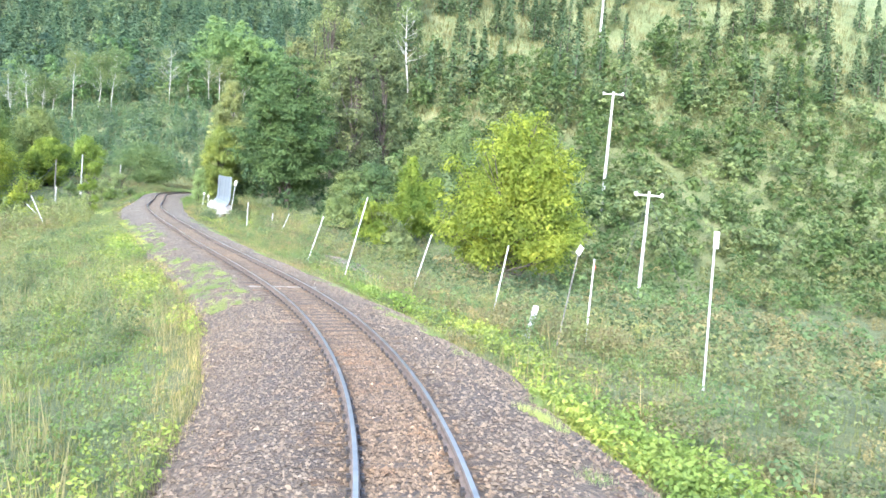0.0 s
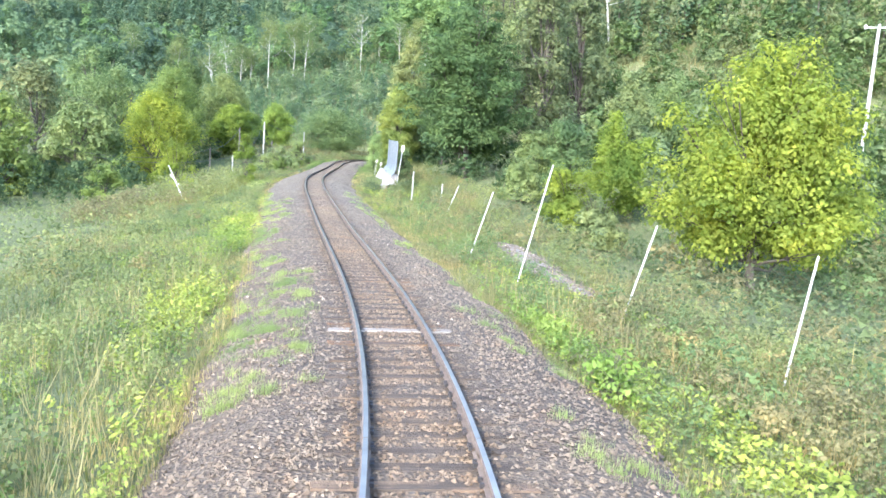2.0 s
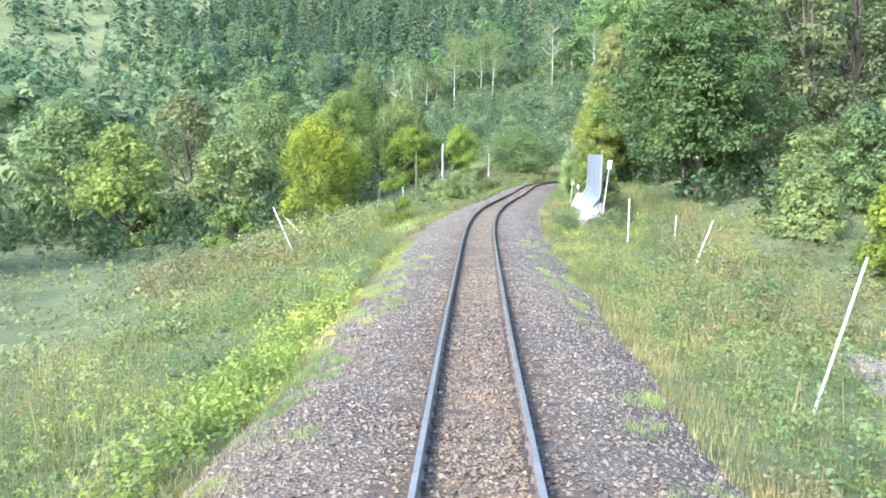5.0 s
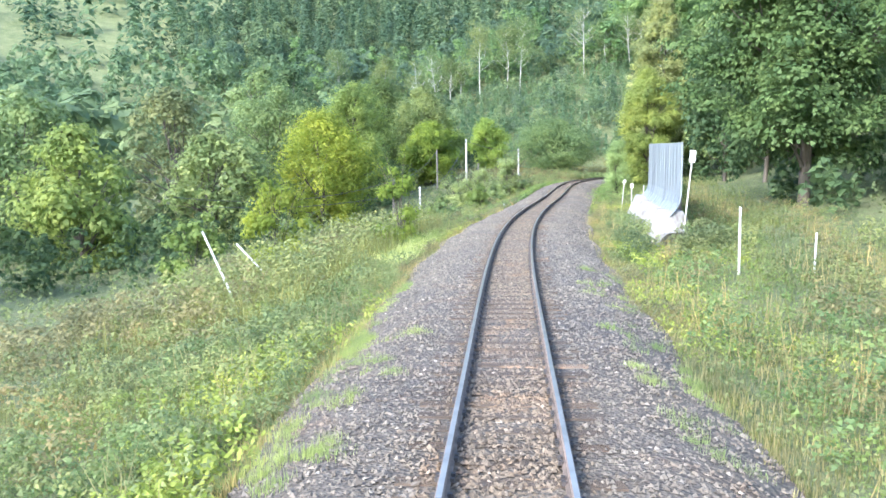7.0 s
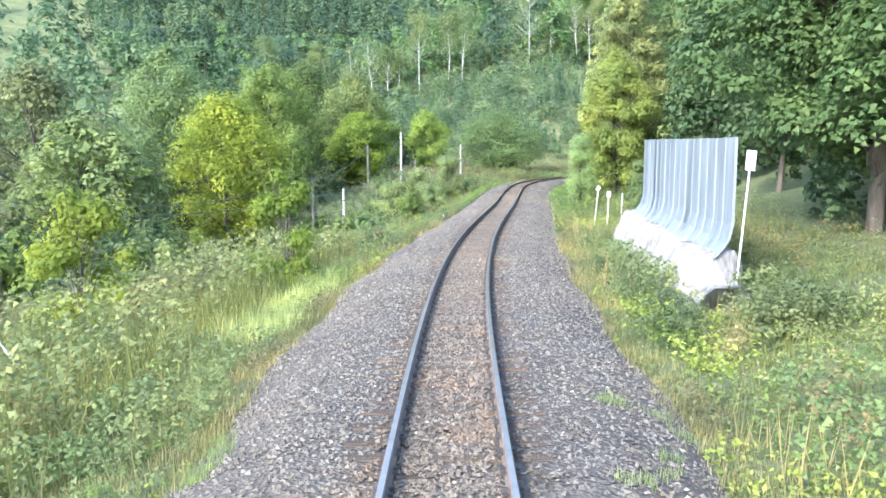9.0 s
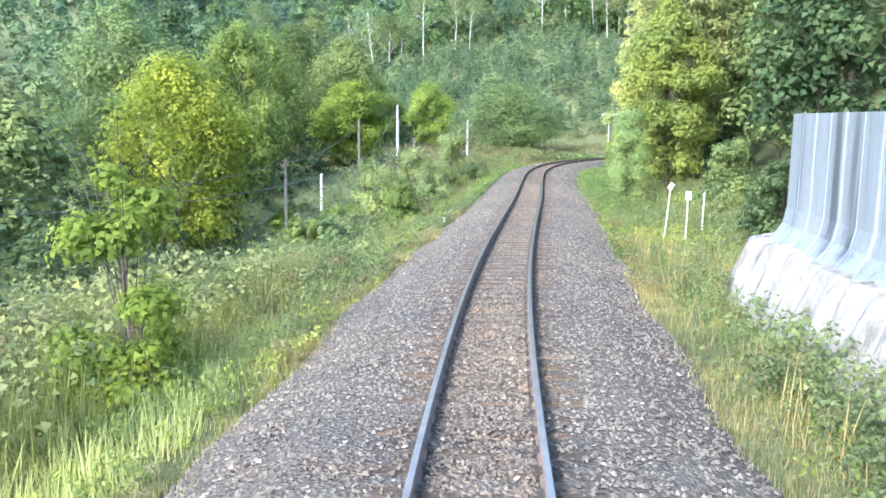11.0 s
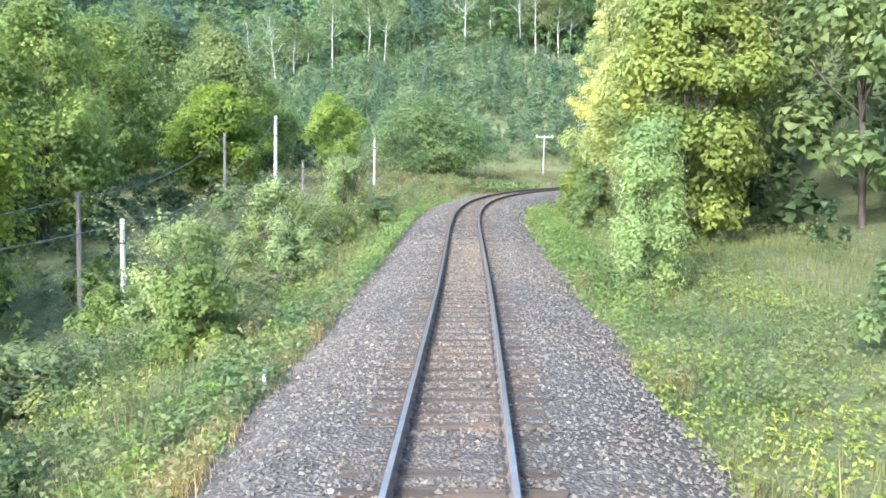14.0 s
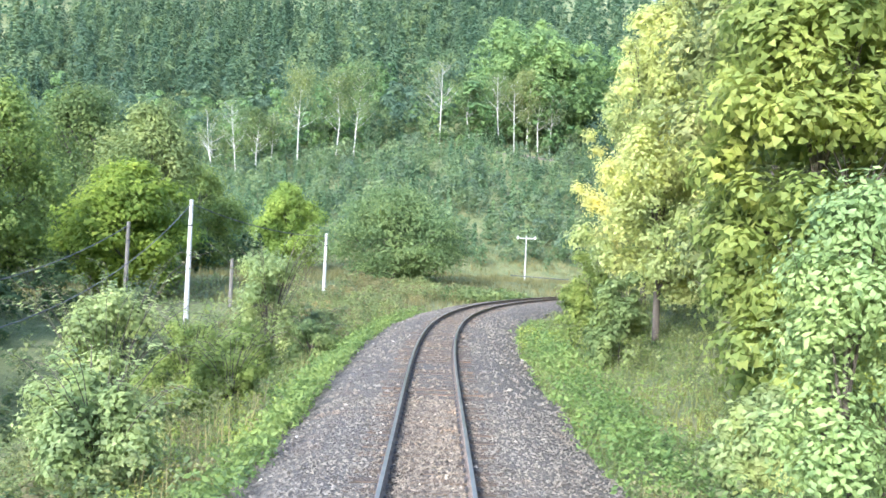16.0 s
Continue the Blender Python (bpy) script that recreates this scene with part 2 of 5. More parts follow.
def sleeper_wood():
    m, t, p = nodes_of("tarred sleeper wood")
    c = ramp(t, noisy(t, 2.0, 6.0, 0.7, (0.5, 9.0, 3.0)), ((0.3, (0.045, 0.033, 0.024)), (0.55, (0.10, 0.074, 0.052)), (0.8, (0.175, 0.13, 0.09))))
    o = t.nodes.new("ShaderNodeObjectInfo").outputs["Random"]
    tone = ramp(t, o, ((0.0, (0.75, 0.75, 0.78)), (0.55, (1.0, 0.98, 0.95)), (0.8, (1.2, 1.08, 0.92)), (0.92, (1.35, 1.1, 0.82)), (0.955, (1.7, 1.22, 0.8)), (0.97, (2.6, 2.3, 2.0)), (1.0, (3.2, 2.9, 2.6))))
    spots = ramp(t, noisy(t, 1.3, 3.0), ((0.42, (0.0, 0.0, 0.0)), (0.6, (1.0, 1.0, 1.0))))
    c = mixed(t, c, mixed(t, c, tone, 1.0, "MULTIPLY"), spots)
    stain = t.nodes.new("ShaderNodeTexNoise")
    stain.inputs["Scale"].default_value, stain.inputs["Detail"].default_value = 0.9, 5.0
    t.links.new(t.nodes.new("ShaderNodeNewGeometry").outputs["Position"], stain.inputs["Vector"])
    c = mixed(t, c, (0.205, 0.14, 0.08), ramp(t, stain.outputs[0], ((0.53, (0.0, 0.0, 0.0)), (0.72, (0.6, 0.6, 0.6)))))
    t.links.new(c, p.inputs["Base Color"])
    p.inputs["Roughness"].default_value = 0.85
    bumped(t, p, noisy(t, 4.0, 6.0, 0.75, (0.8, 12.0, 4.0)), 0.9, 0.03)
    return m


def stones(name, loose, rusty=False):
    """Crushed stone: grey to purple-brown chips, a few pale ones, rusty by the sleepers."""
    m, t, p = nodes_of(name)
    chips = ((0.0, (0.076, 0.068, 0.059)), (0.3, (0.112, 0.102, 0.087)), (0.6, (0.142, 0.129, 0.11)), (0.94, (0.178, 0.163, 0.14)), (0.99, (0.22, 0.205, 0.178)), (1.0, (0.40, 0.38, 0.34)))
    if loose:
        g = t.nodes.new("ShaderNodeNewGeometry").outputs["Random Per Island"]
    else:
        v = t.nodes.new("ShaderNodeTexVoronoi")
        v.inputs["Scale"].default_value = 19.0
        t.links.new(t.nodes.new("ShaderNodeTexCoord").outputs["Object"], v.inputs["Vector"])
        sep = t.nodes.new("ShaderNodeSeparateColor")
        t.links.new(v.outputs["Color"], sep.inputs[0])
        g = sep.outputs[0]
        bumped(t, p, v.outputs["Distance"], 0.8, 0.04)
    c = ramp(t, g, chips)
    if not loose:
        c = mixed(t, c, (0.7, 0.68, 0.66), 1.0, "MULTIPLY")  # finer bed between the stones, darkened to paint in the shadowed gaps
    if rusty:
        c = mixed(t, c, (1.0, 0.93, 0.86), 1.0, "MULTIPLY")
        c = mixed(t, c, (0.205, 0.145, 0.09), ramp(t, noisy(t, 0.9, 5.0, 0.7), ((0.54, (0.0, 0.0, 0.0)), (0.76, (0.34, 0.34, 0.34)))))
    rust = ramp(t, noisy(t, 0.9, 5.0, 0.7), ((0.54, (0.0, 0.0, 0.0)), (0.72, (0.38, 0.38, 0.38))))
    c = mixed(t, c, mixed(t, c, (1.4, 1.0, 0.7), 1.0, "MULTIPLY"), rust)
    c = mixed(t, c, ramp(t, noisy(t, 0.25, 3.0), ((0.3, (0.86, 0.86, 0.9)), (0.7, (1.12, 1.08, 1.02)))), 1.0, "MULTIPLY")
    xyz = t.nodes.new("ShaderNodeSeparateXYZ")
    t.links.new(t.nodes.new("ShaderNodeTexCoord").outputs["Object"], xyz.inputs[0])
    far = t.nodes.new("ShaderNodeMapRange")
    far.inputs["From Min"].default_value, far.inputs["From Max"].default_value = -8.0, 42.0
    t.links.new(xyz.outputs[1], far.inputs[0])
    # older, rustier stone gives way to newer grey stone up the line
    c = mixed(t, c, ramp(t, far.outputs[0], ((0.0, (1.2, 1.02, 0.84)), (1.0, (1.06, 1.05, 1.01)))), 1.0, "MULTIPLY")
    t.links.new(c, p.inputs["Base Color"])
    p.inputs["Roughness"].default_value = 0.85
    return m


def soil():
    m, t, p = nodes_of("grassy soil")
    c = ramp(t, noisy(t, 0.35, 6.0, 0.7), ((0.3, (0.10, 0.125, 0.052)), (0.5, (0.15, 0.178, 0.076)), (0.7, (0.215, 0.215, 0.11))))
    f = noisy(t, 9.0, 6.0, 0.75)
    c = mixed(t, c, ramp(t, f, ((0.3, (0.55, 0.55, 0.5)), (0.7, (1.4, 1.4, 1.3)))), 1.0, "MULTIPLY")
    t.links.new(c, p.inputs["Base Color"])
    p.inputs["Roughness"].default_value = 0.95
    bumped(t, p, f, 0.9, 0.15)
    return m


RAIL_TOP, SLEEPER, BALLAST, CHIPS, SOIL = rail_top(), sleeper_wood(), stones("ballast bed", False), stones("ballast chips", True), soil()
RUSTY_CHIPS = stones("rust-stained ballast chips", True, True)
EARTH = surface("bare stony earth", ((0.3, (0.15, 0.125, 0.10)), (0.7, (0.30, 0.265, 0.225))), 1.5, 0.95, relief=0.6, depth=0.04)

SLOPE_LEAF = foliage("olive slope growth", (0.105, 0.14, 0.058), (0.158, 0.19, 0.082), (0.235, 0.25, 0.12), 0.06, 0.4, cool=1.15)
LEAF_OLIVE = foliage("olive green leaves", (0.135, 0.18, 0.075), (0.225, 0.275, 0.108), (0.33, 0.355, 0.15), cool=1.25)
LEAF_RUSSET = foliage("russet weed leaves", (0.155, 0.145, 0.08), (0.25, 0.228, 0.13), (0.37, 0.33, 0.205))
LEAF_PALE = foliage("pale birch leaves", (0.15, 0.20, 0.095), (0.20, 0.255, 0.125), (0.27, 0.32, 0.165))
# lightened and blued as well, haze painted into the leaf colour
FAR_LIGHT = foliage("haze-tinted light woodland leaves", (0.18, 0.275, 0.10), (0.215, 0.32, 0.115), (0.265, 0.365, 0.145), 0.08, 0.5, cool=1.25, masses=0.25)


# ---- meshes and levels ----
def mesh_of(name, verts, faces, material, crisp=False):
    """A mesh from arrays: verts (n, 3), faces (m, 3 or 4). crisp: with hard edges."""
    me = bpy.data.meshes.new(name)
    verts, faces = np.asarray(verts, np.float32), np.asarray(faces, np.int32)
    n, k = faces.shape
    me.vertices.add(len(verts))
    me.vertices.foreach_set("co", verts.ravel())
    me.loops.add(n * k)
    me.loops.foreach_set("vertex_index", faces.ravel())
    me.polygons.add(n)
    me.polygons.foreach_set("loop_start", np.arange(0, n * k, k, dtype=np.int32))
    me.materials.append(material)
    me.update(calc_edges=True)
    if crisp:
        me.shade_flat()
    return me


def part(name, shape, material, parent, label=""):
    """Links a mesh or a bmesh as one part of a thing."""
    if isinstance(shape, bmesh.types.BMesh):
        me = bpy.data.meshes.new(name)
        shape.to_mesh(me)
        shape.free()
        me.materials.append(material)
    else:
        me = shape
    ob = new(name, me)
    ob.parent = parent
    return tagged(ob, label)


def empty(name, at, label, category, group="", kind="", turn=0.0):
    ob = new(name)
    ob.empty_display_size = 0.2
    ob.matrix_basis = Matrix.Translation(at) @ Matrix.Rotation(turn, 4, "Z")
    return tagged(ob, label, category, group, kind)


def smooth(v, a, b):
    q = np.clip((np.asarray(v, float) - a) / (b - a), 0, 1)
    return q * q * (3 - 2 * q)


EARLY_AT = [-80, -30, -20, -13, -9, -5, -3.2, -2.9, -2.45, 2.45, 2.9, 5, 7, 12, 20, 30, 60]
EARLY_Z = [-4.0, -3.9, -3.5, -2.7, -1.8, -1.05, -0.75, -0.62, -1.0, -1.0, -0.62, -0.7, -0.8, -1.3, -2.6, -3.7, -3.7]
LATER_AT = [-80, -20, -12, -6, -2.9, -2.45, 2.45, 2.9, 5, 8, 14, 25, 60]
LATER_Z = [0.6, 0.5, 0.2, -0.3, -0.62, -1.0, -1.0, -0.62, -0.45, 0.3, 1.0, 2.0, 3.0]


def level(x, y):
    """The ground's height."""
    x, y = np.atleast_1d(np.asarray(x, float)), np.atleast_1d(np.asarray(y, float))
    s, d, lz = beside(x, y)
    a, b = np.interp(d, EARLY_AT, EARLY_Z), np.interp(d, LATER_AT, LATER_Z)
    turn = np.where(d < 0, smooth(s, 96, 124), smooth(s, 30, 52))
    z = lz + a * (1 - turn) + b * turn
    far = smooth(np.abs(d), 4, 9)
    z = z + far * (0.18 * np.sin(x * 0.7 + 1.3) * np.sin(y * 0.5) + 0.25 * np.sin(x * 0.21) * np.sin(y * 0.17 + 2))
    z = z - 2.0 * np.exp(-((x + 17.5) / 5.5) ** 2 - ((y - 88) / 13.0) ** 2)  # a hollow round the old poles
    right = 0.6 * (0.95 * (y - 60) + 0.2 * (x - 43)) + 4.0
    right = np.where(right < 30, np.maximum(right, 0), 30 + 12 * np.tanh((right - 30) / 20))
    right = right * (1 + 0.16 * smooth(x, 52, 74))
    z = z + right * smooth(d, 11, 36) * np.where(x > -5, 1, 0)
    foot = 160 + 0.35 * np.maximum(0, x) + 0.35 * np.maximum(0, -x - 20)
    rise = np.maximum(y - foot, 0)
    front = 0.335 * rise + 0.09 * np.maximum(rise - 70, 0)
    front = np.where(front < 170, front, 170 + 30 * np.tanh((front - 170) / 40))
    front = front + 2.5 * smooth(y, foot + 10, foot + 40) * np.sin(x * 0.06 + 0.8)
    back = 0.3 * np.maximum(0, np.abs(x + 10) - 70) * smooth(y, 40, 160)
    z = np.where(rise > 0, np.maximum(z, front), z)
    return z + np.minimum(back, 60) * np.where(x < 0, 1, 0.3)


def place(s, d, up=0.0):
    """A place beside the line, on the ground."""
    v = line(s, d)
    return Vector((v.x, v.y, float(level(v.x, v.y)[0]) + up))


def stand(x, y, up=0.0):
    return Vector((x, y, float(level(x, y)[0]) + up))


# ---- ground: one sheet to the horizon ----
def spaced(lo, a, b, hi, step, grow=1.18):
    out, q = list(np.arange(a, b, step)), step
    v = b
    while v < hi:
        out.append(v)
        q *= grow
        v += min(q, 60)
    out.append(hi)
    v, q, low = a, step, []
    while v > lo:
        q *= grow
        v -= min(q, 60)
        low.append(max(v, lo))
    return np.array(low[::-1] + out)


def build_ground():
    gx, gy = spaced(-1800, -20, 20, 1800, 0.6), spaced(-900, -30, 150, 2600, 0.8)
    xx, yy = np.meshgrid(gx, gy)
    zz = level(xx.ravel(), yy.ravel())
    v = np.c_[xx.ravel(), yy.ravel(), zz]
    n, m = len(gx), len(gy)
    i = (np.arange(m - 1)[:, None] * n + np.arange(n - 1)).ravel()
    ob = new("ground", mesh_of("ground", v, np.c_[i, i + 1, i + n + 1, i + n], SOIL))
    ob.data.polygons.foreach_set("use_smooth", np.ones(len(i), bool))
    tagged(ob, "rough grassy valley ground rising into wooded hillsides", "ground", "", "structure")


build_ground()


# ---- ballast bed, sleepers and rails ----
def along(s, d, up):
    """Arrays of places on the line."""
    s, d, up = (np.asarray(v, float) for v in (s, d, up))
    x, y, z, a, c = (np.interp(s, ALONG, v) for v in (_lx, _ly, _lz, _turn, _lean))
    q = d * np.cos(c) - up * np.sin(c)
    return np.stack([x + np.cos(a) * q, y + np.sin(a) * q, z + up * np.cos(c) + d * np.sin(c)], -1)


START, END = -45.0, 148.0
rng = np.random.default_rng(7)


def build_ballast():
    ss = np.arange(START, END, 0.3)
    dd = np.array([-3.0, -2.8, -2.3, -1.75, -1.4, -0.9, -0.45, 0.0, 0.45, 0.9, 1.4, 1.75, 2.3, 2.8, 3.0])
    zz = np.array([-0.78, -0.56, -0.37, -0.2, -0.175, -0.172, -0.172, -0.172, -0.172, -0.172, -0.175, -0.2, -0.37, -0.56, -0.78])
    S, D = np.meshgrid(ss, dd, indexing="ij")
    wob = 0.10 * np.sin(S * 0.9 + np.sign(D)) * (np.abs(D) > 2)
    v = along(S, D + wob * np.sign(D), zz[None, :] + rng.normal(0, 0.008, S.shape)).reshape(-1, 3)
    n = len(dd)
    i = (np.arange(len(ss) - 1)[:, None] * n + np.arange(n - 1)).ravel()
    ob = new("ballast", mesh_of("ballast", v, np.c_[i, i + 1, i + n + 1, i + n], BALLAST))
    return tagged(ob, "grey-brown crushed stone ballast bed under the rails", "ballast", "", "structure")


ballast = build_ballast()


def bed(d):
    return np.interp(np.abs(d), [0, 0.9, 1.4, 1.75, 2.3, 2.8, 3.1], [-0.172, -0.172, -0.175, -0.2, -0.37, -0.56, -0.85])


def sleeper_places():
    r = random.Random(41)
    out, s = [], -26.0
    while s < 132:
        out.append(s)
        s += 0.48 + r.gauss(0, 0.012)
    return np.array(out)


SLEEPERS_AT = sleeper_places()


def bareness(s):
    """1 where the sleepers lie bare, 0 where the stones cover them."""
    q = np.zeros_like(s)
    for a, b in ((-4.0, 11.0), (31.5, 37.0), (59.0, 80.0)):
        q = np.maximum(q, smooth(s, a - 2.5, a + 1.0) * (1 - smooth(s, b - 1.0, b + 2.5)))
    return 0.25 + 0.75 * q


def build_chips():
    """Loose stones on the bed, dense where the line passes near: flat, pointed chips, rust-stained between the rails."""
    n1, n2, n3 = 112000, 9000, 30000
    s = np.concatenate([rng.uniform(-19, 90, n1), rng.uniform(90, 140, n2), rng.uniform(-19, 90, n3)])
    d = np.concatenate([rng.uniform(-3.08, 3.08, n1 + n2), rng.uniform(-0.5, 0.5, n3)])
    k = np.clip(np.searchsorted(SLEEPERS_AT, s), 1, len(SLEEPERS_AT) - 1)
    gap = np.minimum(np.abs(s - SLEEPERS_AT[k]), np.abs(s - SLEEPERS_AT[k - 1]))
    bare = bareness(s)
    on_wood = (gap < 0.105) & (np.abs(d) < 1.04)
    keep = np.abs(np.abs(d) - 0.566) > 0.085
    keep &= ~(on_wood & (rng.random(len(d)) < np.where(np.abs(d) < 0.6, 0.9, np.where(s > 50, 0.66, 0.36)) * bare))
    s, d, gap, bare, on_wood = s[keep], d[keep], gap[keep], bare[keep], on_wood[keep]
    n = len(s)
    size = rng.uniform(0.018, 0.036, n) * np.where(s > 90, 1.6, 1.0) * np.where(rng.random(n) < 0.06, 1.4, 1.0)
    wave = np.where(np.abs(d) > 2, 0.10 * np.sin(s * 0.9 + np.sign(d)), 0.0)
    lift = np.where(on_wood, 0.016, np.where(np.abs(d) < 1.02, 0.012 - 0.012 * bare, 0.006))
    c = along(s, d, bed(np.abs(d) - wave) + 0.3 * size + lift)
    a = rng.uniform(0, 6.283, (n, 1)) + np.array([[0, 1.57, 3.14, 4.71]]) + rng.normal(0, 0.35, (n, 4))
    w = size[:, None] * rng.uniform(0.75, 1.45, (n, 4))
    tilt, toward = rng.uniform(0, 0.4, (n, 1)), rng.uniform(0, 6.283, (n, 1))
    x, y = np.cos(a) * w, np.sin(a) * w
    z = -0.3 * size[:, None] + tilt * (x * np.cos(toward) + y * np.sin(toward))
    ring = np.stack([x, y, z], -1)
    off = rng.normal(0, 0.4, (n, 2)) * size[:, None]
    top = np.concatenate([off, (size * rng.uniform(0.25, 0.7, n))[:, None]], 1)[:, None, :]
    v = np.concatenate([ring, top], 1) + c[:, None, :]
    f = np.array([[0, 1, 4], [1, 2, 4], [2, 3, 4], [3, 0, 4]])
    mid = np.abs(d) < 0.82
    for pick, material, text in ((~mid, CHIPS, "loose grey, brown and pale crushed stones of the ballast"), (mid, RUSTY_CHIPS, "rust-stained crushed stones between the rails")):
        m = int(pick.sum())
        faces = (np.arange(m)[:, None, None] * 5 + f).reshape(-1, 3)
        ob = new("ballast_stones", mesh_of("ballast_stones", v[pick].reshape(-1, 3), faces, material, True))
        tagged(ob, text, "stones", "", "stuff")


build_chips()

track = empty("railway_track", line(0, 0), "single narrow-gauge railway track on worn wooden sleepers", "railway track", "", "structure")
RAIL_LENGTH, FIRST_JOINT = 9.25, -38.6
HEAD = [(-0.036, -0.012), (-0.026, 0.0), (0.026, 0.0), (0.036, -0.012), (0.035, -0.036), (0.008, -0.046), (0.008, -0.118), (0.058, -0.132), (0.058, -0.142),
        (-0.058, -0.142), (-0.058, -0.132), (-0.008, -0.118), (-0.008, -0.046), (-0.035, -0.036)]


def sweep(profile, s0, s1, side, step=0.5, drop=0.0):
    """A closed profile carried along the line."""
    ss = np.linspace(s0, s1, max(2, int((s1 - s0) / step)) + 1)
    pr = np.array(profile)
    S, K = np.meshgrid(ss, np.arange(len(pr)), indexing="ij")
    v = along(S, side + pr[K, 0], drop + pr[K, 1]) - np.array(track.location)
    n = len(pr)
    i = np.arange(len(ss) - 1)[:, None] * n
    k = np.arange(n)
    a, b = i + k, i + (k + 1) % n
    f = np.stack([a, b, b + n, a + n], -1).reshape(-1, 4)
    return v.reshape(-1, 3), f, n, len(ss)


def build_rails():
    joint = FIRST_JOINT
    while joint < END - 3:
        nxt = min(joint + RAIL_LENGTH, END - 1)
        for side in (-0.566, 0.566):
            v, f, n, m = sweep(HEAD, joint + 0.006, nxt - 0.006, side)
            ends = [[j, j + 1, n - 2 - j, n - 1 - j] for j in range(n // 2 - 1)]
            last = (m - 1) * n
            f = np.concatenate([f, ends, [[last + q for q in e[::-1]] for e in ends]])
            me = mesh_of("rail", v, f, RUST, True)
            me.materials.append(RAIL_TOP)
            slot = np.zeros(len(f), np.int32)
            body = (m - 1) * n
            slot[:body] = np.tile(np.isin(np.arange(n), (1,)), m - 1)
            me.polygons.foreach_set("material_index", slot)
            rail = part("rail", me, RUST, track, "rusty steel rail with a polished head")
            for out in (-1, 1):
                plate = [(out * 0.012, -0.05), (out * 0.028, -0.055), (out * 0.034, -0.085), (out * 0.028, -0.112), (out * 0.012, -0.117)]
                v2, f2, n2, m2 = sweep(plate, nxt - 0.26, nxt + 0.26, side, 0.2)
                part("fishplate", mesh_of("fishplate", v2, f2, RUST, True), RUST, rail)
        joint = nxt
    return


build_rails()


FRESH = int(np.argmin(np.abs(SLEEPERS_AT - 4.2)))  # the one pale sleeper


def build_sleepers():
    shapes = []
    for k in range(6):
        bm = bmesh.new()
        bmesh.ops.create_cube(bm, size=1)
        bmesh.ops.scale(bm, vec=(2.08, 0.2, 0.15), verts=bm.verts)
        bmesh.ops.subdivide_edges(bm, edges=[e for e in bm.edges if abs((e.verts[0].co - e.verts[1].co).x) > 1], cuts=5)
        for v in bm.verts:
            v.co += Vector((random.uniform(-0.03, 0.03) if abs(v.co.x) > 1 else 0, random.uniform(-0.012, 0.012), random.uniform(-0.008, 0.004)))
        me = bpy.data.meshes.new("sleeper")
        bmesh.ops.bevel(bm, geom=[e for e in bm.edges if abs((e.verts[0].co - e.verts[1].co).x) > 0.2], offset=0.012, segments=1, affect="EDGES")
        bm.to_mesh(me)
        bm.free()
        me.materials.append(SLEEPER)
        shapes.append(me)
    pale = shapes[0].copy()
    pale.materials[0] = PALE_WOOD
    spikes_v, spikes_f = [], []
    cube = np.array([[x, y, z] for x in (-1, 1) for y in (-1, 1) for z in (-1, 1)], float)
    cf = np.array([[0, 1, 3, 2], [4, 6, 7, 5], [0, 4, 5, 1], [2, 3, 7, 6], [0, 2, 6, 4], [1, 5, 7, 3]])
    for count, s in enumerate(SLEEPERS_AT):
        turn = heading(s) + random.gauss(0, 0.012)
        sink = random.choice((-0.223, -0.228, -0.233, -0.239, -0.246))
        at = line(s, random.gauss(0, 0.02), sink)
        ob = new("sleeper", pale if count == FRESH else shapes[count % 6])
        ob.parent = track
        ob.matrix_basis = Matrix.Translation(at - track.location) @ Matrix.Rotation(turn, 4, "Z") @ Matrix.Rotation(-float(np.interp(s, ALONG, _lean)), 4, "Y") @ Matrix.Rotation(random.choice((0, math.pi)), 4, "Z")
        for side in (-0.566, 0.566):
            for off in (-0.07, 0.07):
                for step in (-0.055, 0.055):
                    c = np.array(line(s + step + random.gauss(0, 0.008), side + off, -0.124)) - np.array(track.location)
                    spikes_f.append(cf + 8 * len(spikes_v))
                    spikes_v.append(cube * (0.02, 0.019, 0.022) + c)
    part("spikes", mesh_of("spikes", np.concatenate(spikes_v), np.concatenate(spikes_f), CAP, True), CAP, track)["kind"] = "stuff"


build_sleepers()


# ---- plants ----
def leaf_quads(c, normal, size, r, slim=0.55):
    """Diamond leaves, folded a little: centres, facing, lengths."""
    n = len(c)
    t = np.cross(normal, r.normal(0, 1, (n, 3)))
    t /= np.linalg.norm(t, axis=1)[:, None] + 1e-9
    b = np.cross(normal, t)
    s = np.asarray(size)[:, None]
    v = np.stack([c - t * s * 0.5, c + b * s * slim * 0.5 - normal * s * 0.08, c + t * s * 0.5 - normal * s * 0.1, c - b * s * slim * 0.5 - normal * s * 0.08], 1)
    return v.reshape(-1, 3), np.arange(n * 4).reshape(n, 4)


def leaf_tris(c, normal, size, r):
    """Small three-cornered sprays for plants far off."""
    n = len(c)
    t = np.cross(normal, r.normal(0, 1, (n, 3)))
    t /= np.linalg.norm(t, axis=1)[:, None] + 1e-9
    b = np.cross(normal, t)
    s = np.asarray(size)[:, None]
    v = np.stack([c - t * s * 0.6, c + t * s * 0.35 + b * s * 0.5, c + t * s * 0.35 - b * s * 0.5], 1)
    return v.reshape(-1, 3), np.arange(n * 3).reshape(n, 3)


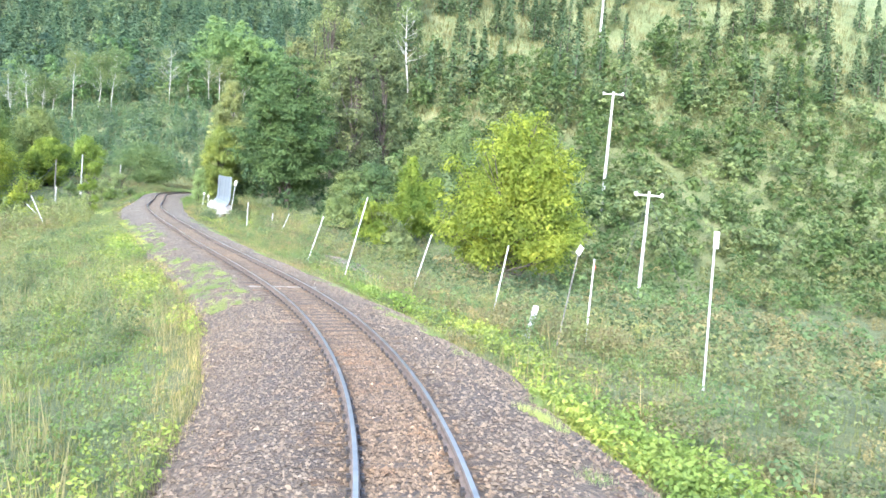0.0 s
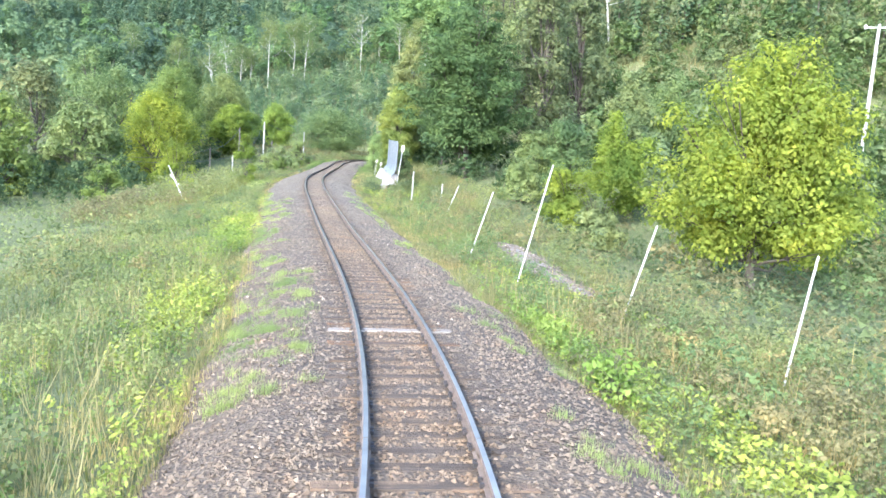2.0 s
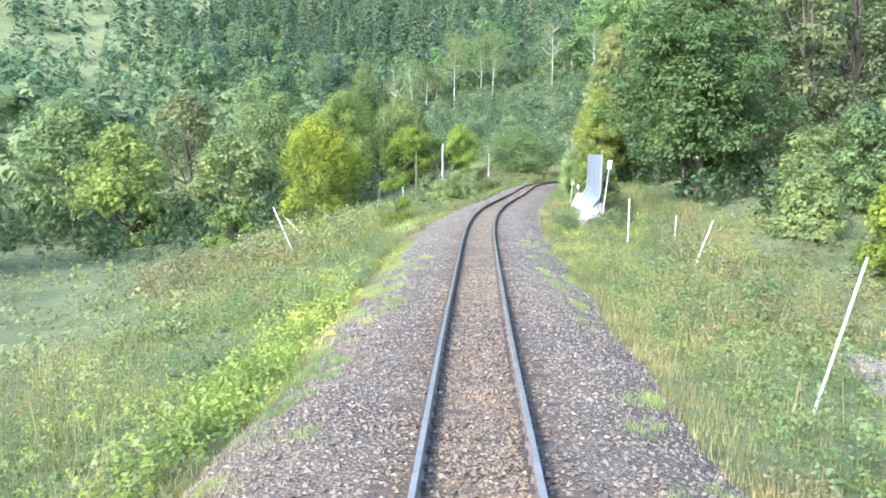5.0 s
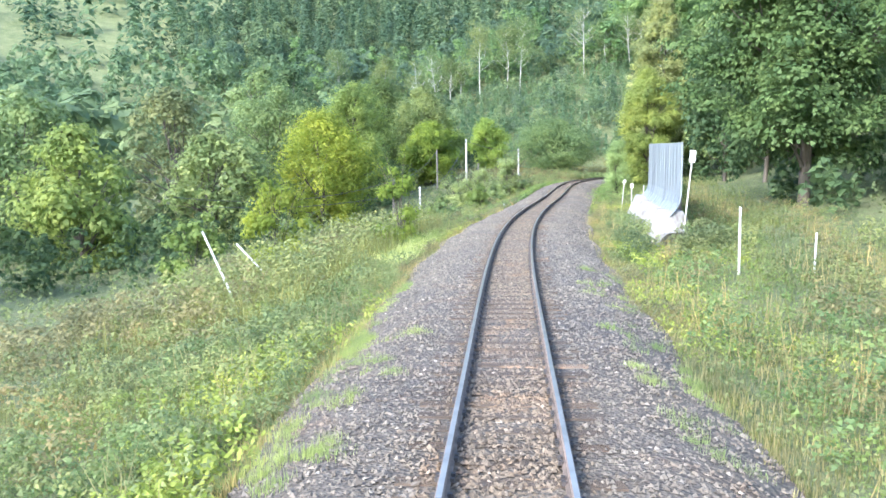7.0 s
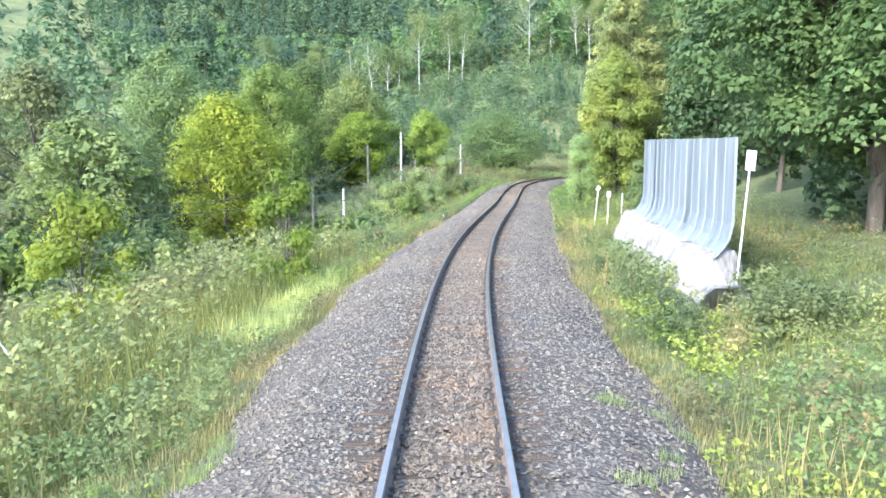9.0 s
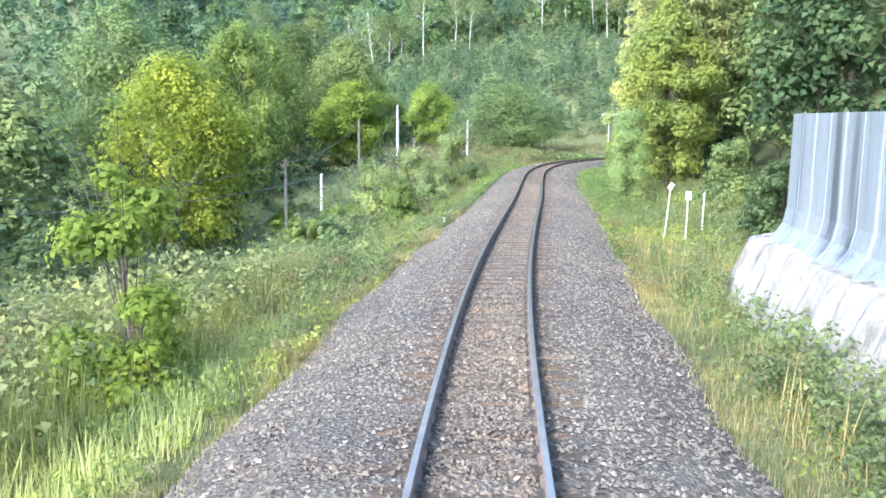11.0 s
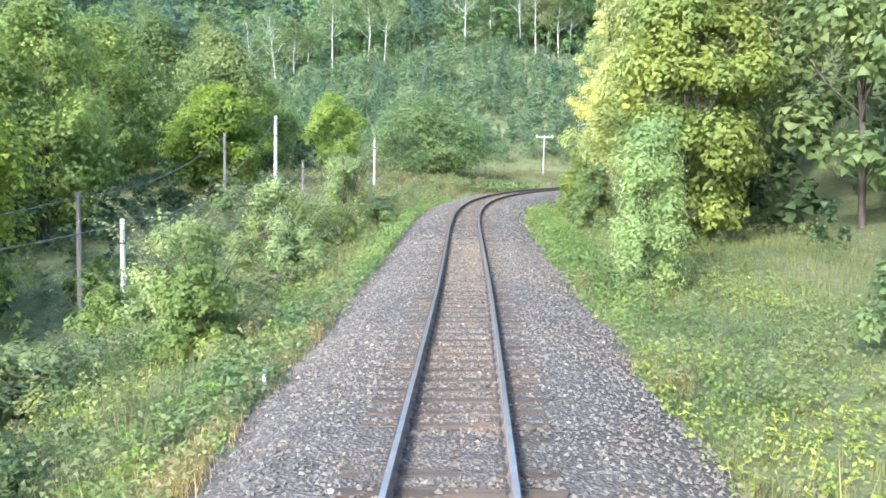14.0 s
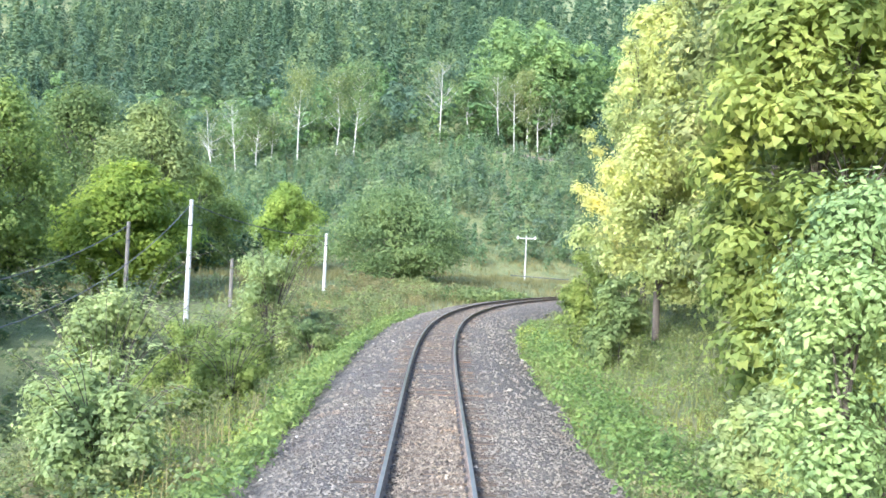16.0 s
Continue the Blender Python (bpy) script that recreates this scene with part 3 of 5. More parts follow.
def tube(points, radii, sides=6):
    """A tapered limb through points."""
    p, k = np.array(points, float), len(points)
    v = []
    for i in range(k):
        d = p[min(i + 1, k - 1)] - p[max(i - 1, 0)]
        d /= np.linalg.norm(d) + 1e-9
        a = np.cross(d, (0.3, 0.9, 0.1) if abs(d[2]) > 0.5 else (0, 0, 1))
        a /= np.linalg.norm(a) + 1e-9
        b = np.cross(d, a)
        for q in range(sides):
            w = 2 * math.pi * q / sides
            v.append(p[i] + radii[i] * (math.cos(w) * a + math.sin(w) * b))
    f = [(i * sides + q, i * sides + (q + 1) % sides, (i + 1) * sides + (q + 1) % sides, (i + 1) * sides + q) for i in range(k - 1) for q in range(sides)]
    return np.array(v), np.array(f)


def joined(pieces):
    v, f, n = [], [], 0
    for a, b in pieces:
        v.append(a)
        f.append(b + n)
        n += len(a)
    return np.concatenate(v), np.concatenate(f)


def crown_blobs(r, height, width, clear, count, shape, lump=1.0):
    """Centres and radii of the leafy masses of a crown."""
    out = []
    if shape == "spray":  # ascending leafy branches, shorter towards the tip
        arms = max(8, count // 7)
        for k in range(arms):
            h1 = 0.16 + 0.84 * ((k + r.uniform(0, 0.8)) / arms) ** 0.8
            w = (1.0 - ((h1 - 0.3) / 0.76) ** 1.5 * 0.95 if h1 > 0.3 else 0.9) * r.uniform(0.72, 1.08)
            a, h0 = k * 2.4 + r.normal(0, 0.3), h1 * r.uniform(0.45, 0.65)
            for q in np.linspace(0.3, 1.0, 7):
                rad = width * 0.5 * 0.25 * (1.18 - 0.62 * q) * r.uniform(0.8, 1.2) * lump
                out.append((math.cos(a) * w * q * width * 0.43 + r.normal(0, rad * 0.4), math.sin(a) * w * q * width * 0.43 + r.normal(0, rad * 0.4),
                            clear + (h0 + (h1 - h0) * q ** 1.5) * (height - clear) - rad * 0.5, rad))
        return np.array(out)
    for _ in range(count):
        h = r.random() ** (1.4 if shape == "bush" else 0.9)
        if shape == "round":
            w = math.sqrt(max(0.05, 1 - (2 * h - 0.92) ** 2))
        elif shape == "tall":
            w = 0.45 + 0.55 * math.sin(math.pi * min(1, h * 0.9 + 0.12))
            w *= 1.0 - 0.35 * h
        else:
            w = 1.0 - 0.55 * h
        a, q = r.uniform(0, 2 * math.pi), math.sqrt(r.uniform(0.08, 1)) * 0.8
        rad = width * 0.5 * r.uniform(0.17, 0.34) * (0.75 + 0.25 * w) * lump
        out.append((math.cos(a) * q * w * width / 2, math.sin(a) * q * w * width / 2, clear + h * (height - clear - rad * 0.8), rad))
    return np.array(out)


def grow(name, at, height, width, material, label, category="tree", clear=0.2, blobs=34, leaves=9000, leaf=0.22, shape="round", seed=0, limbs=9,
         trunk=None, bark=None, group="", trunk_r=None, flat=0.92, slim=0.6, fine=False, lump=1.0, shoots=0):
    """A broadleaf tree or bush: a forking trunk with limbs that reach into its leafy masses."""
    r = np.random.default_rng(seed + 100)
    thing = empty(name, at, label, category, group)
    clear_h = height * clear
    B = crown_blobs(r, height, width, clear_h, blobs, shape, lump)
    blobs = len(B)
    pieces = []
    tr = trunk_r or height * (0.016 if category == "tree" else 0.008)
    top = height * 0.8
    bend = r.normal(0, width * 0.05, 2)
    spine = np.array([[0, 0, -0.35], [bend[0] * 0.3, bend[1] * 0.3, top * 0.3], [bend[0], bend[1], top * 0.65], [bend[0] * 1.3, bend[1] * 0.6, top]])
    pieces.append(tube(spine, [tr * 1.25, tr, tr * 0.6, tr * 0.2], 8))
    for k in r.permutation(blobs)[:limbs]:
        x, y, z, rad = B[k]
        h0 = max(0.1 * height, min(top * 0.8, z * r.uniform(0.35, 0.7)))
        q = h0 / top
        s0 = np.array([np.interp(q * top, spine[:, 2], spine[:, 0]), np.interp(q * top, spine[:, 2], spine[:, 1]), h0])
        mid = s0 * 0.5 + np.array([x, y, z]) * 0.5 + r.normal(0, rad * 0.25, 3)
        pieces.append(tube([s0, mid, (x, y, z)], [tr * 0.5, tr * 0.32, tr * 0.1], 5))
        for _ in range(3):
            tip = np.array([x, y, z]) + r.normal(0, rad * 0.6, 3)
            pieces.append(tube([mid, (mid + tip) / 2 + r.normal(0, rad * 0.1, 3), tip], [tr * 0.18, tr * 0.12, tr * 0.05], 4))
    sprigs = []
    for _ in range(shoots):
        a, out = r.uniform(0, 6.283), width * r.uniform(0.3, 0.62)
        q = np.linspace(0, 1, 7)
        path = np.stack([np.cos(a) * out * q ** 1.3, np.sin(a) * out * q ** 1.3, height * r.uniform(0.85, 1.25) * np.sin(q * r.uniform(1.2, 1.9))], -1) + r.normal(0, 0.03, (7, 3)) * q[:, None]
        pieces.append(tube(path, np.linspace(0.014, 0.004, 7), 4))
        w = r.uniform(0.35, 1.0, 34)
        sprigs.append(np.stack([np.interp(w, q, path[:, k]) for k in range(3)], -1) + r.normal(0, 0.045, (34, 3)))
    v, f = joined(pieces)
    part("trunk" if category == "tree" else "stem", mesh_of("trunk", v, f, bark or BARK), BARK, thing)
    share = B[:, 3] ** 2
    pick = r.choice(blobs, leaves, p=share / share.sum())
    u = r.normal(0, 1, (leaves, 3))
    u /= np.linalg.norm(u, axis=1)[:, None]
    u[:, 2] = np.where(u[:, 2] < (-0.75 if flat > 0.85 else -0.3), -u[:, 2] * 0.6, u[:, 2])
    rad = B[pick, 3] * (r.uniform(0.12, 1.3, leaves) ** 0.7 if category == "tree" and height > 6 else r.uniform(0.25, 1.4, leaves)) * (1 + 0.22 * np.sin(u[:, 0] * 7 + pick) * np.sin(u[:, 1] * 6 + 2 * pick))
    c = B[pick, :3] + u * rad[:, None] * np.array([1.1, 1.1, flat])
    if sprigs:
        extra = np.concatenate(sprigs)
        c[:len(extra)], u[:len(extra)] = extra, extra / (np.linalg.norm(extra, axis=1)[:, None] + 1e-6)
    c[:, 2] = np.maximum(c[:, 2], 0.08)
    nrm = u + np.array([0, 0, 0.4]) + r.normal(0, 0.2, (leaves, 3))
    nrm /= np.linalg.norm(nrm, axis=1)[:, None]
    v, f = leaf_tris(c, nrm, leaf * r.uniform(0.6, 1.35, leaves), r) if fine else leaf_quads(c, nrm, leaf * r.uniform(0.6, 1.35, leaves), r, slim)
    part("crown" if category == "tree" else "foliage", mesh_of("crown", v, f, material), material, thing)
    return thing


def conifer(name, height, width, material, label, seed, tiers=16, spokes=9):
    r = np.random.default_rng(seed)
    thing = empty(name, (0, 0, 0), label, "tree", "young conifers on the slope")
    v, f = tube([(0, 0, -0.3), (0, 0, height * 0.5), (0, 0, height * 0.97)], [height * 0.018, height * 0.011, 0.01], 6)
    part("trunk", mesh_of("trunk", v, f, BARK), BARK, thing)
    n = 620
    h = r.random(n) ** 1.2
    tier = np.floor(h * tiers) / tiers
    a = r.integers(0, spokes, n) * 6.283 / spokes + tier * 17 + r.normal(0, 0.22, n)
    w = width / 2 * (0.06 + 0.94 * (1 - h) ** 0.9) * r.random(n) ** 0.6
    c = np.stack([np.cos(a) * w, np.sin(a) * w, height * (0.03 + 0.6 * tier + 0.36 * h) - 0.2 * w + r.normal(0, 0.14, n)], -1)
    u = np.stack([np.cos(a) * 0.6, np.sin(a) * 0.6, np.full(n, 0.8)], -1) + r.normal(0, 0.25, (n, 3))
    v, f = leaf_tris(c, u / np.linalg.norm(u, axis=1)[:, None], r.uniform(0.22, 0.45, n), r)
    part("crown", mesh_of("crown", v, f, material), material, thing)
    return thing


# ---- verges: grass, weeds and herbs beside the line ----
def blades(name, s, d, height, material, label, seed, per=4, wide=0.012, spread=0.07, free=None):
    r = np.random.default_rng(seed)
    base = free if free is not None else along(s, d, 0 * s)
    base = np.repeat(base[:, :2], per, 0) + r.normal(0, spread, (len(base) * per, 2))
    h = np.repeat(height, per) * r.uniform(0.5, 1.2, len(base))
    z = level(base[:, 0], base[:, 1])
    if free is None:
        over = np.repeat(np.abs(d) < 2.75, per)
        z = np.where(over, np.repeat(along(s, d, bed(d))[:, 2], per), z)
    a, lean = r.uniform(0, 2 * math.pi, len(base)), r.uniform(0.1, 0.55, len(base)) * h
    w = wide * r.uniform(0.9, 1.9, len(base)) * (0.6 + h)
    dx, dy = np.cos(a), np.sin(a)
    lx, ly = np.cos(a + 1.57 + r.normal(0, 0.6, len(a))), np.sin(a + 1.57 + r.normal(0, 0.6, len(a)))
    p0 = np.stack([base[:, 0] - dx * w, base[:, 1] - dy * w, z - 0.03], -1)
    p1 = np.stack([base[:, 0] + dx * w, base[:, 1] + dy * w, z - 0.03], -1)
    tip = np.stack([base[:, 0] + lx * lean, base[:, 1] + ly * lean, z + h], -1)
    v = np.stack([p0, p1, tip], 1).reshape(-1, 3)
    ob = new(name, mesh_of(name, v, np.arange(len(v)).reshape(-1, 3), material))
    return tagged(ob, label, "plants", "", "stuff")


def stalks(name, s, d, height, material, label, seed, per=14, leaf=0.09, free=None, broad=False):
    """Leafy weeds: leaves up a stem, spreading."""
    r = np.random.default_rng(seed)
    base = (free if free is not None else along(s, d, 0 * s))[:, :2]
    n = len(base)
    z = level(base[:, 0], base[:, 1])
    if free is None:
        z = np.where(np.abs(d) < 2.8, along(s, d, bed(d))[:, 2], z)
    lean = r.normal(0, 0.16, (n, 2)) * height[:, None]
    k = np.repeat(np.arange(n), per)
    q = r.random(n * per) ** 0.75
    hh = height[k] * q
    a, out = r.uniform(0, 2 * math.pi, n * per), r.uniform(0.02, 0.16, n * per) * (0.5 + height[k])
    c = np.stack([base[k, 0] + lean[k, 0] * q + np.cos(a) * out, base[k, 1] + lean[k, 1] * q + np.sin(a) * out, z[k] + hh], -1)
    nrm = np.stack([np.cos(a) * 0.5, np.sin(a) * 0.5, np.full(n * per, 0.8)], -1) + r.normal(0, 0.4, (n * per, 3))
    nrm /= np.linalg.norm(nrm, axis=1)[:, None]
    size = leaf * r.uniform(0.6, 1.5, n * per) * (0.6 + 0.5 * height[k])
    v, f = leaf_quads(c, nrm, size, r, 0.5) if broad else leaf_tris(c, nrm, size, r)
    ob = new(name, mesh_of(name, v, f, material))
    return tagged(ob, label, "plants", "", "stuff")


def drift(s, d, scale, phase):
    """A slow wave over the verge, 0 to 1, that groups plants into patches."""
    return 0.5 + 0.5 * np.sin(s * scale + phase + 1.7 * np.sin(d * scale * 2.1 + phase)) * np.cos(d * scale * 1.7 + phase * 2 + s * scale * 0.31)


def on_path(s, d):
    """The bare stony track below the verge."""
    return (s > 11.5) & (s < 24) & (np.abs(d - 6.9 - 0.04 * (s - 17)) < 0.75)


def verge(side, seed):
    r = np.random.default_rng(seed)
    sign = 1 if side == "right" else -1
    def spots(n, lo, hi, s0=-22, s1=118):
        s, d = r.uniform(s0, s1, n), sign * (lo + (hi - lo) * r.random(n) ** 1.15)
        return s[~on_path(s, d)], d[~on_path(s, d)]
    s, d = spots(29000, 2.72, 10)
    keep = r.random(len(s)) < 0.35 + 0.65 * drift(s, d, 0.23, 1 + sign)
    s, d = s[keep], d[keep]
    blades("meadow_grass", s, d, r.uniform(0.1, 0.36, len(s)) * (0.4 + 0.7 * smooth(np.abs(d), 3.2, 6)), GRASS, "uncut green and tan meadow grass on the verge", seed, 3, 0.0095)
    s, d = spots(9000, 2.7, 4.6)
    keep = drift(s, d, 0.31, 4.0 + sign) > 0.4
    s, d = s[keep], d[keep]
    far = s < (62 if sign > 0 else 86)
    s, d = s[far], d[far]
    blades("dry_grass", s, d, r.uniform(0.06, 0.2, len(s)), STRAW, "dry straw-coloured grass along the ballast edge", seed + 1, 4, 0.009)
    s, d = spots(8000, 2.75, 4.6)
    blades("meadow_grass", s, d, r.uniform(0.07, 0.2, len(s)), GRASS, "short green and tan grass at the ballast edge", seed + 4, 4, 0.008)
    s, d = spots(3600, 2.7, 3.5, -22, 62)
    blades("dry_grass", s, d, r.uniform(0.05, 0.18, len(s)), STRAW, "short dry grass at the foot of the ballast", seed + 7, 5, 0.007)
    s, d = spots(4200, 3.4, 9.5)
    keep = (drift(s, d, 0.33, 3.1 * sign) > 0.5) & ((s < 72) | (d < 0))
    s, d = s[keep], d[keep]
    blades("seeding_stems", s, d, r.uniform(0.4, 0.9, len(s)), STRAW, "thin tan seeding stems standing above the weeds", seed + 6, 4, 0.005, 0.09)
    s, d = spots(13000, 2.7, 7.5)
    green = (np.abs(d) > 3.5) | (s > 62)
    s, d = s[green], d[green]
    stalks("ground_cover", s, d, r.uniform(0.05, 0.2, len(s)), TURF, "low green leafy ground cover on the verge", seed + 5, 7, 0.075)
    s, d = spots(7000, 3.0, 11)
    keep = drift(s, d, 0.19, 2.5 * sign) > 0.35
    s, d = s[keep], d[keep]
    stalks("tall_weeds", s, d, r.uniform(0.2, 0.75, len(s)) * (0.45 + 0.55 * smooth(np.abs(d), 3, 6)), LEAF_WEED, "tangled green weeds on the verge", seed + 2, 13, 0.062)
    s, d = spots(6500, 2.75, 6.5)
    keep = drift(s, d, 0.27, 0.6 + 2 * sign) > (0.62 if sign < 0 else 0.72)
    s, d = s[keep], d[keep]
    stalks("leafy_herbs", s, d, r.uniform(0.1, 0.38, len(s)), LEAF_HERB, "bright yellow-green broad-leaved herbs beside the ballast", seed + 3, 11, 0.09, None, True)


def withered(spots):
    """Small patches of withered brown and tan grass at the foot of the ballast."""
    r = np.random.default_rng(140)
    s, d = (np.concatenate([r.normal(q[k], (0.5, 0.22)[k], 70) for q in spots]) for k in (0, 1))
    ok = np.abs(d) > 2.55
    blades("withered_grass", s[ok], d[ok], r.uniform(0.1, 0.32, int(ok.sum())), STRAW, "withered tan grass in patches along the ballast", 141, 6, 0.006, 0.08)
    stalks("withered_weeds", s[ok], d[ok], r.uniform(0.15, 0.45, int(ok.sum())), LEAF_RUSSET, "withered russet weeds along the ballast", 142, 9, 0.06)


withered([(76.5, -2.75), (78.2, -2.8), (80.5, -2.7), (73, -2.8), (69.5, -2.75), (82.5, -3.2), (90, -3.3), (-9, 4.6), (-5, 4.9), (0, 5.2), (-12, 5.4), (6, 4.6), (9, 5.3), (62.5, -3.2), (64.5, -3.0), (67.8, -3.1), (71.2, -3.0), (74.5, -3.05), (56, -3.3), (60, -3.2), (79, -3.1), (62, 3.1), (65, 3.2), (69, 3.15), (74, 3.2), (42, 3.2), (37, 3.2), (-2.5, 3.3), (3.5, 3.4), (16, 3.3), (45, -3.2), (50, -3.2), (84, 3.3), (86, -3.4)])
verge("right", 21)
verge("left", 31)


def ballast_tufts():
    r = np.random.default_rng(5)
    ss, dd = [], []
    for s0, s1, d0, d1, n in ((0.5, 11, -2.7, -1.25, 90), (11, 24, -2.8, -1.9, 26), (24, 34, -2.7, -1.5, 46), (28, 41, -3.0, -2.5, 70), (14, 27, -3.0, -2.5, 50), (-2, 24, 1.7, 2.9, 36), (24, 42, 1.6, 2.8, 44), (-16, 0, 1.9, 2.8, 20)):
        a, b = r.uniform(s0, s1, n), r.uniform(d0, d1, n)
        k = r.integers(4, 16, n)
        ss.append(np.repeat(a, k) + r.normal(0, 0.085, k.sum()))
        dd.append(np.repeat(b, k) + r.normal(0, 0.085, k.sum()))
    s, d = np.concatenate(ss), np.concatenate(dd)
    blades("grass_tufts", s, d, r.uniform(0.05, 0.15, len(s)), TUFT, "small pale green grass tufts growing through the ballast", 6, 18, 0.0034, 0.06)


ballast_tufts()


def patches():
    """Thick herb patches at the ballast edge."""
    r = np.random.default_rng(8)
    for s0, d0, ls, ld, n in ((-13, 3.9, 5, 1.0, 900), (-9.5, 3.15, 2.2, 0.3, 260), (-2, 4.2, 5, 0.7, 260), (6, 3.5, 4, 0.5, 300), (27, -3.6, 2.5, 0.7, 420), (9, -3.9, 5, 0.8, 500), (64, -3.7, 3.5, 0.6, 520), (75, -3.6, 6, 0.6, 420), (47, 4.0, 4, 0.7, 260), (80, -2.95, 9, 0.5, 380), (88, -2.8, 7, 0.6, 520), (97, -2.85, 10, 0.7, 800), (108, -2.9, 9, 0.8, 600), (77, -3.4, 8, 0.6, 500), (88, 3.7, 9, 0.9, 620), (102, 3.8, 9, 0.9, 480), (20.5, -3.7, 3.5, 0.7, 420), (33, -4.2, 4, 0.9, 260)):
        s, d = r.normal(s0, ls / 2, n), r.normal(d0, ld / 2, n)
        ok = np.abs(d) > (2.3 if s0 > 76 else 2.75)
        s, d = s[ok], d[ok]
        stalks("leafy_herbs", s, d, r.uniform(0.12, 0.45, len(s)) * (1.25 if s0 > 84 else 1.0), TURF if s0 > 84 else LEAF_MID if s0 > 60 else LEAF_HERB, "thick patch of broad-leaved herbs beside the ballast", int(s0 * 10) + 500, 10, 0.12, None, True)


patches()


def rough_field():
    """Coarser growth farther from the line."""
    r = np.random.default_rng(9)
    p = np.c_[r.uniform(-34, -10, 4600), r.uniform(-10, 125, 4600)]
    stalks("tall_weeds", None, None, r.uniform(0.4, 0.95, 4600), LEAF_WEED, "tall tangled weeds on the valley floor", 91, 8, 0.14, p)
    p = np.c_[r.uniform(8, 34, 4200), r.uniform(-30, 60, 4200)]
    stalks("tall_weeds", None, None, r.uniform(0.5, 1.2, 4200), SLOPE_LEAF, "thick olive weeds below the line", 92, 10, 0.12, p)
    p = np.c_[r.uniform(-30, 26, 16000), r.uniform(118, 172, 16000)]
    _, d, _ = beside(p[:, 0], p[:, 1])
    p = p[np.abs(d) > 3.2]
    blades("meadow_grass", None, None, r.uniform(0.25, 0.65, len(p)), HILL_GRASS, "long olive meadow grass at the foot of the hill", 93, 4, 0.016, 0.2, p)
    p = np.c_[r.uniform(-16, 8, 2600), r.uniform(128, 136, 2600)]
    _, d, _ = beside(p[:, 0], p[:, 1])
    p = p[(d < -3) & (d > -7)]
    stalks("leafy_herbs", None, None, r.uniform(0.4, 0.8, len(p)), LEAF_MID, "bank of broad green leaves beside the curve", 94, 9, 0.3, p, True)

    p = np.c_[r.uniform(-14, -6.5, 3000), r.uniform(38, 64, 3000)]
    p = p[beside(p[:, 0], p[:, 1])[1] < -4.6]
    blades("tall_grass", None, None, r.uniform(0.5, 1.15, len(p)), GRASS, "tall tan-green seeding grass on the valley side of the line", 97, 4, 0.009, 0.12, p)
    s, d = r.uniform(47, 58, 2400), r.uniform(-8.0, -3.4, 2400)
    blades("pale_grass", s, d, r.uniform(0.2, 0.5, len(s)), PALE_GRASS, "pale lime meadow grass beside the ballast", 99, 6, 0.008, 0.1)
    p = np.c_[r.uniform(-14, -5, 1500), r.uniform(40, 62, 1500)]
    p = p[beside(p[:, 0], p[:, 1])[1] < -5.0]
    stalks("tall_weeds", None, None, r.uniform(0.8, 1.7, len(p)), LEAF_WEED, "tall seeding weeds on the valley side of the line", 98, 16, 0.07, p)


rough_field()


def hill_grass():
    r = np.random.default_rng(95)
    p = np.c_[r.uniform(18, 105, 15000), r.uniform(58, 135, 15000)]
    q = 0.95 * (p[:, 1] - 60) + 0.2 * (p[:, 0] - 43)
    p = p[(q > 6) & (q < 62)]
    blades("hill_grass", None, None, r.uniform(0.5, 1.1, len(p)), HILL_GRASS, "long olive and tan grass on the steep hillside", 96, 4, 0.03, 0.3, p)


hill_grass()


def ribbon(name, centre, half, lift, material, label, category, stones_of):
    """A strip of bare earth laid on the ground, with loose stones."""
    r = np.random.default_rng(88)
    c = np.array(centre, float)
    q = np.linspace(0, len(c) - 1, 40)
    mid = np.stack([np.interp(q, np.arange(len(c)), c[:, k]) for k in (0, 1)], -1)
    t = np.gradient(mid, axis=0)
    t /= np.linalg.norm(t, axis=1)[:, None]
    side = np.stack([t[:, 1], -t[:, 0]], -1)
    k = np.linspace(-1, 1, 7)
    edge = half * np.minimum(1, np.minimum(np.arange(40), 39 - np.arange(40)) / 6 + 0.1)[:, None] * (1 + 0.2 * np.sin(np.arange(40) * 0.9))[:, None]
    p = (mid[:, None, :] + side[:, None, :] * (k * edge)[:, :, None]).reshape(-1, 2)
    z = level(p[:, 0], p[:, 1]) + lift - 0.06 * np.tile(np.abs(k) ** 3, 40) + r.normal(0, 0.01, len(p))
    i = (np.arange(39)[:, None] * 7 + np.arange(6)).ravel()
    ob = tagged(new(name, mesh_of(name, np.c_[p, z], np.c_[i, i + 7, i + 8, i + 1], material)), label, category, "", "structure")
    n = 1500
    j = r.integers(0, len(p), n)
    base = p[j] + r.normal(0, half * 0.2, (n, 2))
    s = stones_of * r.uniform(0.5, 1.4, n)
    a = r.uniform(0, 6.283, (n, 1)) + np.array([[0, 2.1, 4.2]]) + r.normal(0, 0.3, (n, 3))
    g = level(base[:, 0], base[:, 1]) + lift - 0.01
    ring = np.stack([base[:, :1] + np.cos(a) * s[:, None], base[:, 1:] + np.sin(a) * s[:, None], np.repeat(g[:, None], 3, 1)], -1)
    v = np.concatenate([ring, np.c_[base, g + s * 0.8][:, None, :]], 1).reshape(-1, 3)
    f = (np.arange(n)[:, None, None] * 4 + np.array([[0, 1, 3], [1, 2, 3], [2, 0, 3]])).reshape(-1, 3)
    part("loose_stones", mesh_of("loose_stones", v, f, CHIPS, True), CHIPS, ob)["kind"] = "stuff"


